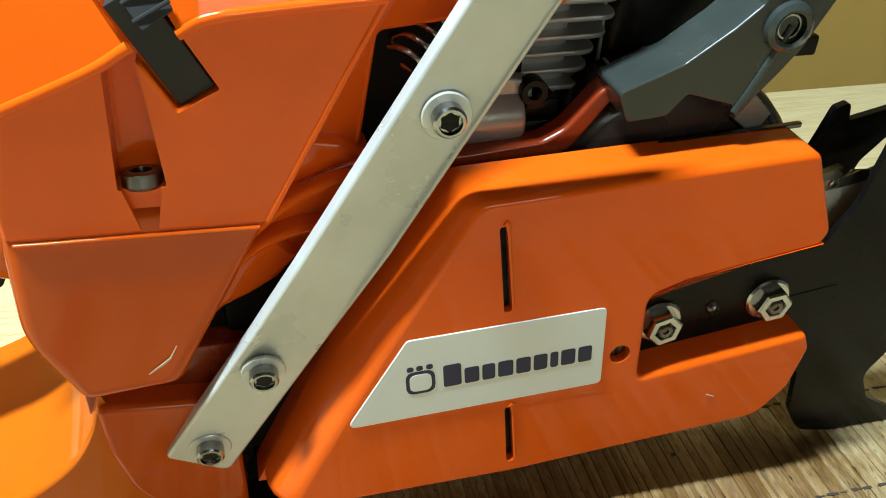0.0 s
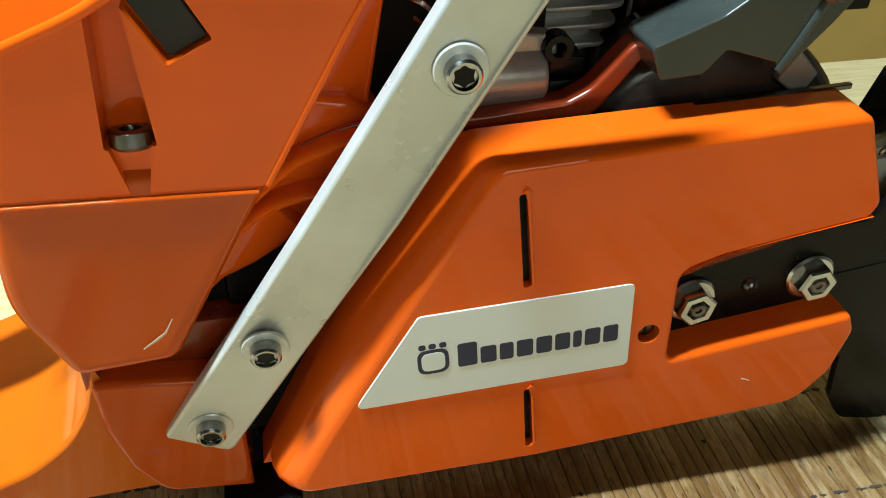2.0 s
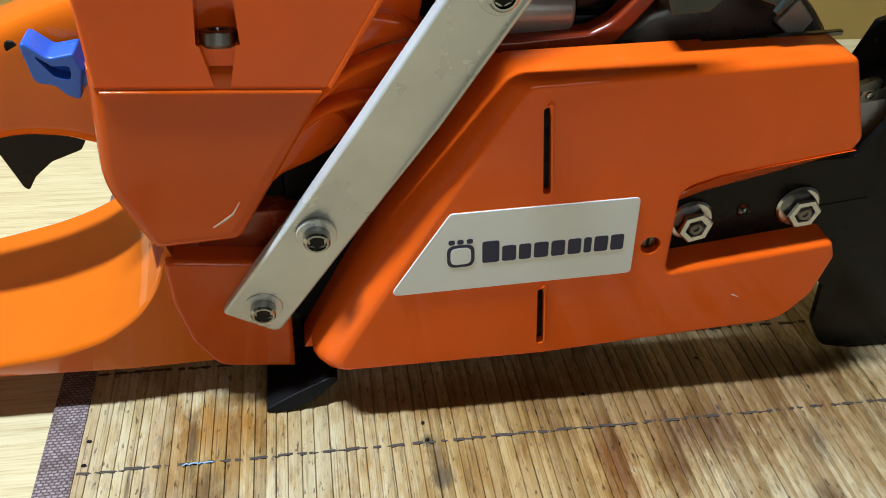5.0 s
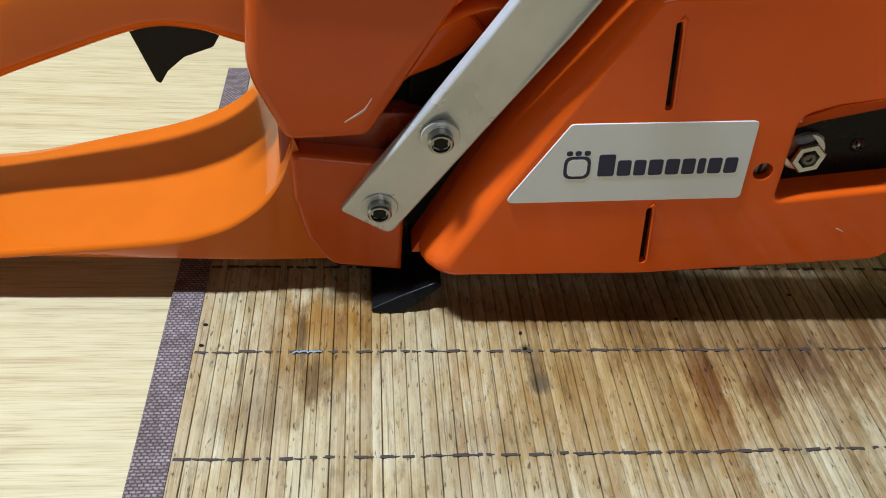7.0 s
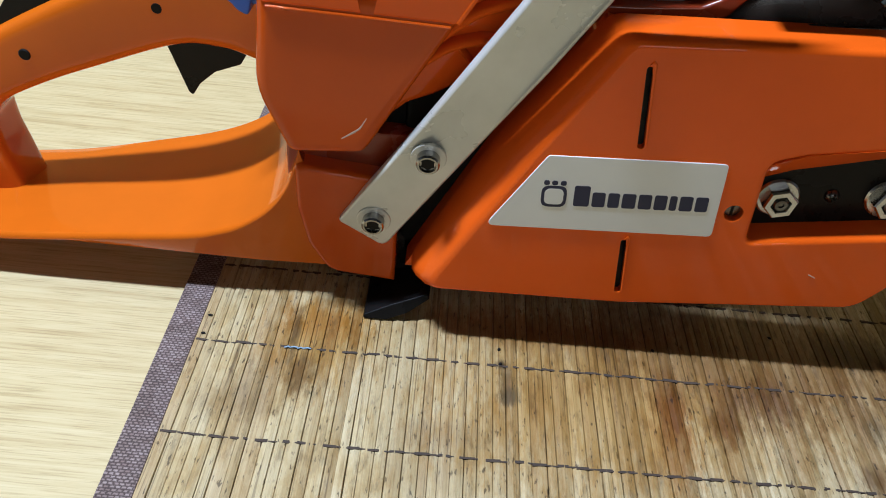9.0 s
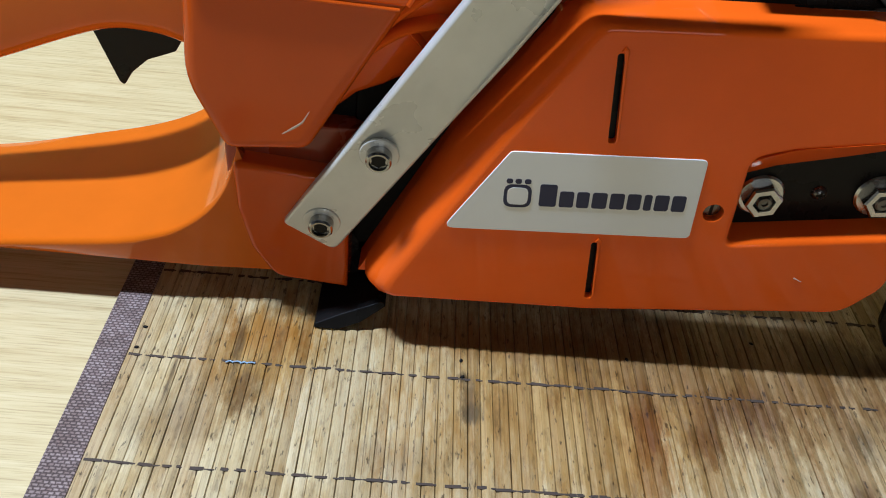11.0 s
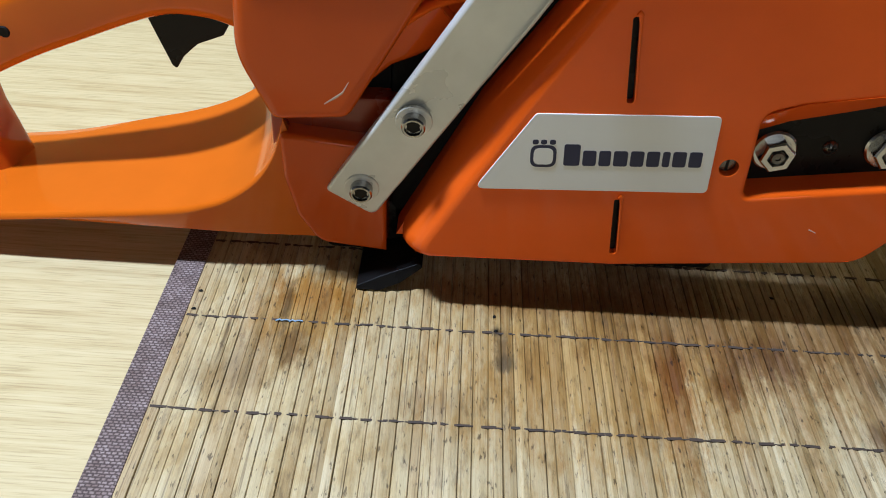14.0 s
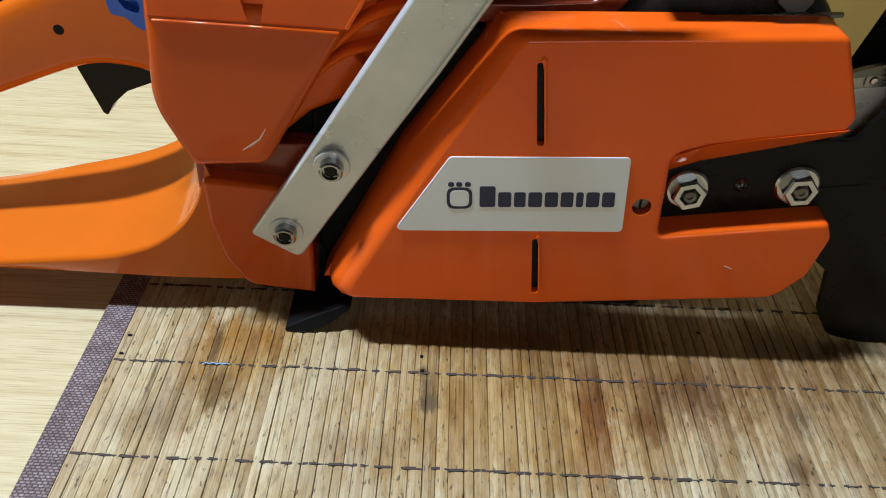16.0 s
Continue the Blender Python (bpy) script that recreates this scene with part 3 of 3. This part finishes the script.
    coil = [tuple(Vector((0.0270, 0.0400, 0.1730)) + axis * (0.00042 * k) + (across * math.cos(k * 0.5) + third * math.sin(k * 0.5)) * 0.0068) for k in range(76)]
    part("spring", swept(coil, [(0.0009, 0.0009)] * len(coil), 2, 8), steel, saw, "dull coil spring")


engine()


def cylinder():
    block = part("cylinder", box(0.052, 0.088, 0.056, 0.11, 0.140, 0.25, 0.004), alloy, saw, "finned grey alloy cylinder")
    for k, (right, z) in enumerate(((0.0965, 0.1550), (0.0945, 0.1610), (0.0965, 0.1670), (0.1000, 0.1725), (0.1025, 0.1785), (0.1035, 0.1845), (0.1040, 0.1905), (0.1040, 0.1965))):
        o = rounded([(0.045, 0.050), (right, 0.050, 0.008), (right, 0.105, 0.008), (0.045, 0.105)], 0.0, 6)
        bm = prism(o, 0.0, 0.0019, 0.0006, 2, both=True)
        for v in bm.verts:
            v.co = (v.co.x, v.co.z, z + v.co.y)
        part("fin", bm, alloy, block)
    boss = part("port_boss", turned([(0, 0.0225), (0.0072, 0.0225), (0.0085, 0.0210), (0.0088, 0.0), (0, 0)], Matrix.Translation((0.0445, 0.0420, 0.1515)) @ Matrix.Rotation(radians(90), 4, "Y")), alloy, block)
    part("boss_flange", prism(rounded([(0.0560, 0.1560), (0.0565, 0.1660), (0.0700, 0.1640), (0.0710, 0.1560)], 0.003), 0.0400, 0.0520, 0.001), alloy, block)
    part("boss_screw", turned([(0.0022, 0.003), (0.0024, 0.0055), (0.0044, 0.0055), (0.0047, 0.005), (0.0047, 0), (0, 0)], facing(0.0700, 0.0420, 0.1610)), black, block)
    for z0, z1 in ((0.1440, 0.1495), (0.1512, 0.1570)):
        part("rubber_clip", box(0.0685, 0.0800, 0.0400, 0.0560, z0, z1, 0.0012), black, block)
    part("shroud_edge", box(0.1005, 0.1015, 0.060, 0.0615, 0.148, 0.2), alloy, block)


cylinder()


def brake_side():
    part("muffler", box(0.098, 0.172, 0.055, 0.10, 0.10, 0.26, 0.016, 5), black_paint, saw, "black engine shroud")
    part("brake_drum", turned([(0, 0.009), (0.030, 0.0085), (0.046, 0.006), (0.0515, 0.001), (0.0525, -0.004), (0.0525, -0.02), (0, -0.02)], facing(0.1205, 0.036, 0.1145), 48), drum_brown, saw, "dark brake housing")
    o = rounded([(0.020, 0.1360), (0.0762, 0.1404, 0.003), (0.0820, 0.1440, 0.012), (0.0942, 0.1603), (0.0990, 0.1640), (0.0960, 0.1680), (0.0891, 0.1627, 0.012), (0.0790, 0.1510, 0.012), (0.0717, 0.1472, 0.006), (0.0471, 0.1450), (0.020, 0.1440)], 0.0)
    # orange like the rest, its shade painted in
    part("brake_rim", prism(o, 0.0295, 0.038, 0.0012), orange_dark, saw, "orange rim of the brake housing, darkened for the shade it stands in")
    o = rounded([(0.076, 0.1432), (0.161, 0.1478), (0.161, 0.1495), (0.076, 0.1449)])
    part("cover_gasket", prism(o, 0.0222, 0.0242, 0.0003), dark_steel, saw, "thin grey metal lip behind the cover")
    o = rounded([(0.0890, 0.1690, 0.002), (0.0930, 0.1590, 0.002), (0.1060, 0.1600, 0.003), (0.1120, 0.1670, 0.002), (0.1280, 0.1620, 0.001), (0.1300, 0.1575, 0.001), (0.1430, 0.1730, 0.003), (0.1480, 0.1800, 0.004), (0.1560, 0.1960), (0.1700, 0.225), (0.146, 0.235), (0.1310, 0.1940), (0.1230, 0.1870, 0.006), (0.1090, 0.1770, 0.006)], 0.001)
    arm = part("hand_guard", prism(o, 0.0155, 0.034, 0.0065, 5), guard_grey, saw, "grey-green plastic hand guard arm")
    part("guard_tab", prism(rounded([(0.1370, 0.1510), (0.1430, 0.1600), (0.1510, 0.1520), (0.1460, 0.1440)], 0.0015), 0.026, 0.042, 0.001), pale_bush, arm, "pale grey bush")
    part("guard_boss", turned([(0.0048, 0.0035), (0.0060, 0.0042), (0.0076, 0.003), (0.0082, 0), (0, 0)], facing(0.1405, 0.0166, 0.1870)), guard_grey, arm)
    socket_screw("guard_screw", arm, facing(0.1405, 0.0186, 0.1870), 0.0050, 0.0046, 0.004)
    rib = spline([(x, 0.0156, z) for x, z in ((0.1420, 0.1870), (0.1396, 0.1818), (0.1346, 0.1704), (0.1291, 0.1595))], 5)
    part("guard_rib", swept(rib, [(0.0014, 0.0013)] * len(rib), 2, 12), guard_grey, arm)
    part("guard_latch", box(0.156, 0.1645, 0.030, 0.045, 0.170, 0.177, 0.001), black, arm)


brake_side()


def hex_nut(x, y, z, turn):
    m = facing(x, y, z) @ Matrix.Rotation(radians(turn), 4, "Z")
    nut = part("bar_nut", turned([(0.0036, 0.0016), (0.0080, 0.0016), (0.0088, 0.0008), (0.0088, 0), (0.0036, 0)], m, 32), steel, saw, "bright flanged hexagon nut")
    bm = bmesh.new()
    rings = [(0.0070, 0.0014), (0.0070, 0.0058), (0.0063, 0.0065), (0.0042, 0.0065), (0.0038, 0.0058), (0.0038, 0.002)]
    vs = [[bm.verts.new((r * math.cos(math.pi * k / 3), r * math.sin(math.pi * k / 3), h)) for k in range(6)] for r, h in rings]
    for a, b in zip(vs, vs[1:]):
        for k in range(6):
            bm.faces.new((a[k], a[(k + 1) % 6], b[(k + 1) % 6], b[k]))
    bm.transform(m)
    part("hexagon", bm, steel, nut, angle=20)
    # dark steel paints the shade of the nut's centre hole
    part("stud", turned([(0, 0.0060), (0.0010, 0.0060), (0.0012, 0.0066), (0.0024, 0.0068), (0.0031, 0.0060), (0.0031, 0.0), (0, 0.0)], m), dark_steel, nut)


def bar_and_chain():
    o = rounded([(0.100, 0.060), (0.100, 0.098), (0.165, 0.1030), (0.1768, 0.1036, 0.004), (0.1801, 0.1098), (0.1861, 0.1210), (0.1890, 0.1360), (0.1907, 0.1450, 0.004), (0.245, 0.168), (0.268, 0.15), (0.268, 0.058, 0.004), (0.2400, 0.0520, 0.006), (0.2260, 0.0445, 0.006), (0.2185, 0.0320, 0.008), (0.2250, 0.0180, 0.005), (0.2530, 0.0008), (0.2120, 0.0005, 0.008), (0.1960, 0.0040, 0.010), (0.1875, 0.0180, 0.010), (0.1850, 0.0400), (0.160, 0.060)], 0.001, 5)
    plate = part("spiked_bumper", prism(o, 0.0120, 0.0150, 0.0004, 2, both=True), black_paint, saw, "black painted steel bumper plate")
    carved(plate, [turned([(0, -0.02), (0.0085, -0.02), (0.0085, 0.02), (0, 0.02)], facing(0.2290, 0.0135, 0.076))])
    hex_nut(0.1165, 0.0118, 0.0790, 16)
    hex_nut(0.1595, 0.0118, 0.0830, 8)
    sm = part("small_screw", turned([(0, 0.0022), (0.0016, 0.0020), (0.0028, 0.0008), (0.0030, 0), (0, 0)], facing(0.1380, 0.0120, 0.0815)), dark_steel, saw)
    # black bars in place of a cut cross, its shade as colour
    part("cross_recess", box(0.1376, 0.1384, 0.0096, 0.0104, 0.0799, 0.0831), black, sm)
    part("cross_recess", box(0.1364, 0.1396, 0.0096, 0.0104, 0.0811, 0.0819), black, sm)
    # flat black shape for the slot's shade, nothing is cut
    part("adjuster_slot", prism(rounded([(0.166, 0.0815), (0.190, 0.0850), (0.190, 0.0800), (0.166, 0.0765)], 0.0025), 0.0117, 0.0125), black, plate)
    o = rounded([(0.150, 0.1165), (0.44, 0.162), (0.46, 0.135, 0.02), (0.44, 0.105), (0.150, 0.068)], 0.004)
    part("guide_bar", prism(o, 0.0225, 0.0270, 0.0003), bar_steel, saw, "worn grey steel guide bar")
    part("bumper_spike", prism(rounded([(0.172, 0.112), (0.1835, 0.1470, 0.002), (0.1890, 0.1490, 0.002), (0.1905, 0.1415, 0.001), (0.2230, 0.1490), (0.2010, 0.1240, 0.003), (0.195, 0.105)], 0.0005), 0.0350, 0.0380, 0.0003), black_paint, saw, "black inner bumper spike")
    chain = part("chain", prism(rounded([(0.16, 0.1165), (0.43, 0.1590), (0.43, 0.1605), (0.16, 0.1180)]), 0.0235, 0.026), dark_steel, saw, "oily saw chain on the guide bar")
    way = Vector((0.29, 0, 0.0455)).normalized()
    for k in range(18):
        c = Vector((0.166, 0, 0.1222)) + way * 0.0094 * k
        a, b = c - way * 0.0078, c + way * 0.0078
        o = rounded([(a.x - 0.0003, a.z - 0.0030), (b.x + 0.0003, b.z - 0.0030), (b.x, b.z + 0.0032), (c.x, c.z + 0.0014), (a.x, a.z + 0.0032)], 0.002)
        y = 0.0222 if k % 2 else 0.0214
        l = part("link", prism(o, y, y + 0.0009, 0.0002), chain_steel, chain)
        part("rivet", turned([(0, 0.0008), (0.0013, 0.0007), (0.0018, 0), (0, 0)], facing(a.x * 0.6 + c.x * 0.4, y, a.z * 0.6 + c.z * 0.4), 14), steel, l)
        if k % 4 == 1:
            part("cutter", prism(rounded([(a.x, a.z + 0.002), (b.x, b.z + 0.002), (b.x, b.z + 0.0066), (c.x, c.z + 0.0052), (a.x, a.z + 0.0036)], 0.0012), 0.0212, 0.0240), dark_steel, l)
    part("chain_catcher", prism(rounded([(-0.0485, 0.0010, 0.001), (-0.0480, 0.0032, 0.001), (-0.0370, 0.0078), (-0.0210, 0.0135, 0.001), (-0.0190, 0.0120, 0.001), (-0.0290, 0.0050), (-0.0380, 0.0010)], 0.0), 0.0020, 0.034, 0.0012, shape=lambda x, y, z: (x, y + 0.5 * max(0, z - 0.003), z)), black, saw, "black plastic chain catcher foot")


bar_and_chain()


def rear_handle():
    rows = [(-0.080, 0.122, 0.017, 0.034, 0.0705), (-0.100, 0.122, 0.016, 0.030, 0.0705), (-0.120, 0.1205, 0.0155, 0.0235, 0.0705), (-0.143, 0.1150, 0.0150, 0.0190, 0.0705), (-0.180, 0.0985, 0.0145, 0.0165, 0.0705), (-0.208, 0.0850, 0.0145, 0.0150, 0.0705), (-0.228, 0.0730, 0.0145, 0.0140, 0.069),
            (-0.2385, 0.0580, 0.0145, 0.0130, 0.0690), (-0.2385, 0.0420, 0.0145, 0.0125, 0.0690), (-0.2370, 0.0280, 0.0150, 0.0140, 0.0690), (-0.2360, 0.0120, 0.0150, 0.0170, 0.0690)]
    fine = spline(rows, 5)
    handle = part("rear_handle", swept([(x, y, z) for x, z, w, h, y in fine], [(w, h) for x, z, w, h, y in fine], 5.0, 32), orange_plastic, saw, "orange plastic rear handle loop", angle=60)
    for x, z in ((-0.204, 0.0880), (-0.143, 0.1150), (-0.1235, 0.1350)):
        # black disc on the surface, painted for the shade of the hole
        part("screw_hole", turned([(0, 0.0006), (0.0022, 0.0006), (0.0027, 0.0), (0, 0.0)], facing(x, 0.0560, z), 16), deep_black, handle)
    # broad plate below the handle, flat at the rear and rising into the engine case; each row: lip, middle, back and foot as (x, z), and the lip's depth
    rows = spline([(-0.262, 0.0165, -0.262, 0.0125, -0.262, 0.0030, -0.262, 0.0120, 0.0200), (-0.232, 0.0190, -0.232, 0.0150, -0.236, 0.0060, -0.232, 0.0165, 0.0155), (-0.203, 0.0216, -0.203, 0.0185, -0.205, 0.0105, -0.203, 0.0188, 0.0140), (-0.1526, 0.0268, -0.1570, 0.0242, -0.1650, 0.0203, -0.1500, 0.0187, 0.0138),
                   (-0.1274, 0.0300, -0.1340, 0.0288, -0.1439, 0.0258, -0.1250, 0.0183, 0.0138), (-0.1148, 0.0333, -0.1205, 0.0334, -0.1286, 0.0312, -0.1080, 0.0178, 0.0140), (-0.1043, 0.0376, -0.1085, 0.0392, -0.1165, 0.0372, -0.0940, 0.0172, 0.0146), (-0.0919, 0.0471, -0.0965, 0.0488, -0.1080, 0.0435, -0.0800, 0.0168, 0.0156),
                   (-0.0838, 0.0590, -0.0910, 0.0575, -0.1010, 0.0530, -0.0700, 0.0165, 0.0163), (-0.0796, 0.0710, -0.0870, 0.0690, -0.0950, 0.0680, -0.0640, 0.0160, 0.0168), (-0.0780, 0.0790, -0.0850, 0.0800, -0.0930, 0.0800, -0.0600, 0.0160, 0.0170)], 6)
    bm = bmesh.new()
    rings = []
    for lx, lz, mx, mz, bx, bz, fx, fz, y in rows:
        ring = [(lx, y + 0.0026 * (1 - math.cos(a)), lz - 0.0026 * (1 - math.sin(a))) for a in (radians(15 * d) for d in range(7))]
        for k in range(1, 13):
            f = k / 12
            a, b, c = (1 - f) * (1 - 2 * f), 4 * f * (1 - f), f * (2 * f - 1)
            ring.append((a * lx + b * mx + c * bx, y + 0.0026 + (0.105 - y - 0.0026) * f, a * lz + b * mz + c * bz))
        floor_z = max(0.0006, min(bz - 0.004, fz))
        ring += [(bx, 0.1062, bz - 0.0012), (bx, 0.1060, floor_z), (fx, 0.060, max(0.0006, fz - 0.002)), (fx, y + 0.0030, fz), (fx, y + 0.0012, fz + 0.0009)]
        rings.append([bm.verts.new(p) for p in ring])
    n = len(rings[0])
    for a, b in zip(rings, rings[1:]):
        for k in range(n):
            j = (k + 1) % n
            bm.faces.new((a[k], a[j], b[j], b[k]))
    bm.faces.new(rings[0][::-1])
    bm.faces.new(rings[-1])
    part("hand_shield", bm, orange_plastic, saw, "wide orange plate below the rear handle", angle=60)
    o = rounded([(-0.150, 0.104), (-0.1450, 0.0908), (-0.1380, 0.0700, 0.001), (-0.1362, 0.0685, 0.0012), (-0.1325, 0.0745, 0.004), (-0.1250, 0.0812, 0.006), (-0.1130, 0.0860), (-0.105, 0.10)], 0.002)
    part("throttle_trigger", prism(o, 0.0685, 0.0800, 0.002, 3, both=True), black, saw, "black plastic throttle trigger")
    part("throttle_lock", prism(rounded([(-0.222, 0.094), (-0.206, 0.116, 0.004), (-0.150, 0.131, 0.004), (-0.150, 0.115)], 0.002), 0.062, 0.079, 0.003, 3, both=True), black, saw, "black throttle lock")
    o = rounded([(-0.1170, 0.1450, 0.002), (-0.1085, 0.1375, 0.003), (-0.1005, 0.1390, 0.001), (-0.0985, 0.1330, 0.001), (-0.1010, 0.1215, 0.002), (-0.1055, 0.1240, 0.004), (-0.1085, 0.1275, 0.004), (-0.1145, 0.1285, 0.003)], 0.001)
    lever = part("choke_lever", prism(o, 0.041, 0.053, 0.0018, 3), blue, saw, "blue plastic choke lever")
    carved(lever, [prism(rounded([(-0.1135, 0.1395), (-0.1075, 0.1345), (-0.1020, 0.1350), (-0.1025, 0.1290), (-0.1080, 0.1310)], 0.002), 0.03, 0.047)])
    for dz in (0.0, 0.0022):
        part("lever_rib", swept([(-0.1105, 0.0455, 0.1335 + dz), (-0.1030, 0.0455, 0.1325 + dz)], [(0.001, 0.0005)] * 2, 2, 8), blue, lever)
    part("lever_stem", box(-0.101, -0.085, 0.043, 0.051, 0.126, 0.132, 0.001), blue, lever)


rear_handle()

# ---- the mat ----
mat_base = new("bamboo_mat")
tagged(mat_base, "stained bamboo slat mat with brown woven border", "mat")
MAT_LEFT, MAT_RIGHT, MAT_FRONT, MAT_BACK = -0.1185, 0.335, -0.215, 0.208


def mat_border():
    for name, x0, x1 in (("border", -0.1315, MAT_LEFT + 0.0004), ("border", MAT_RIGHT, MAT_RIGHT + 0.0131)):
        part(name, box(x0, x1, MAT_FRONT, MAT_BACK, -0.0020, 0.0009, 0.0006), cloth, mat_base, "brown woven cloth tape")
    part("border_seam", swept([(-0.1213, -0.215, 0.0008), (-0.1213, 0.2, 0.0008)], [(0.0003, 0.0004)] * 2, 2, 6), thread, mat_base)


def seam(y):
    bm = bmesh.new()
    x = MAT_LEFT + 0.001
    while x < MAT_RIGHT:
        w = 0.0052 + random.uniform(-0.0010, 0.0012)
        gap = 0.0034 + random.uniform(-0.0008, 0.0010)
        yy = y + random.uniform(-0.0003, 0.0003)
        m = pose(x + w / 2, yy, 0.00030, 0, 0, random.uniform(-5, 5)) @ Matrix.Diagonal((w, random.uniform(0.0010, 0.0014), 0.0006, 1))
        bmesh.ops.create_cube(bm, size=1, matrix=m)
        m = pose(x + w + gap / 2, yy, 0.00018, 0, 0, random.uniform(-4, 4)) @ Matrix.Diagonal((gap + 0.0006, random.uniform(0.0005, 0.0008), 0.0005, 1))
        bmesh.ops.create_cube(bm, size=1, matrix=m)
        x += w + gap
    tagged(part("stitching", bm, thread, mat_base), kind="stuff")


mat_border()
for k in range(4):
    x = -0.0795 + 0.0028 * k
    part("blue_fibre", swept([(x, -0.0206 + 0.0006 * (k % 2), 0.0009), (x + 0.0016, -0.0199, 0.0012), (x + 0.0030, -0.0204 + 0.0005 * (k % 2), 0.0009)], [(0.0003, 0.0003)] * 3, 2, 6), blue_thread, mat_base, "pale blue fibre caught in the stitching")
for s in range(-3, 5):
    seam(-0.0195 + 0.0505 * s)


def slats():
    shapes = []
    for k in range(5):
        bm = bmesh.new()
        w, tall = 0.0020, 0.00060 + 0.00010 * k
        ring = [(-w, -0.0019), (-w, -0.0003), (-w * 0.93, -0.0002 + tall * 0.5), (-w * 0.1, -0.0002 + tall), (w * 0.90, -0.0002 + tall * 0.5), (w, -0.0003), (w, -0.0019)]
        ends = [[bm.verts.new((x, y, z)) for x, z in ring] for y in (MAT_FRONT, -0.05, 0.06, MAT_BACK)]
        for a, b in zip(ends, ends[1:]):
            for i in range(len(ring)):
                j = (i + 1) % len(ring)
                bm.faces.new((a[i], a[j], b[j], b[i]))
        bm.faces.new(ends[0])
        bm.faces.new(ends[-1][::-1])
        bmesh.ops.recalc_face_normals(bm, faces=bm.faces[:])
        me = bpy.data.meshes.new("slat")
        bm.to_mesh(me)
        bm.free()
        me.materials.append(bamboo)
        shapes.append(me)
    x = MAT_LEFT
    while x < MAT_RIGHT - 0.002:
        wide = random.choice((0.0036, 0.0044, 0.0048, 0.0053, 0.0060))
        ob = new("slat", random.choice(shapes))
        ob.parent = mat_base
        ob.matrix_basis = pose(x + wide / 2, 0, random.uniform(-0.0002, 0.0001), 0, random.uniform(-4, 4), random.uniform(-0.12, 0.12)) @ Matrix.Diagonal((wide / 0.00404, 1, 1, 1))
        x += wide + 0.00006


slats()


def crumb(x, y, turn):
    bm = bmesh.new()
    bmesh.ops.create_icosphere(bm, subdivisions=2, radius=0.0007)
    for v in bm.verts:
        v.co = (v.co.x * 1.4 * (1 + 0.25 * math.sin(9000 * v.co.y)), v.co.y, v.co.z * 0.55)
    bm.transform(pose(x, y, 0.0007, 0, 0, turn))
    tagged(part("crumb", bm, deep_black), "small dark crumb of dirt lying on the bamboo mat", "crumb", "crumbs on the mat")


for x, y, turn in ((-0.1153, -0.0045, 0), (0.0136, -0.0186, 37), (0.0130, -0.0099, 74), (0.0820, -0.0021, 111), (0.1385, 0.0131, 148), (-0.1154, -0.0159, 185)):
    crumb(x, y, turn)
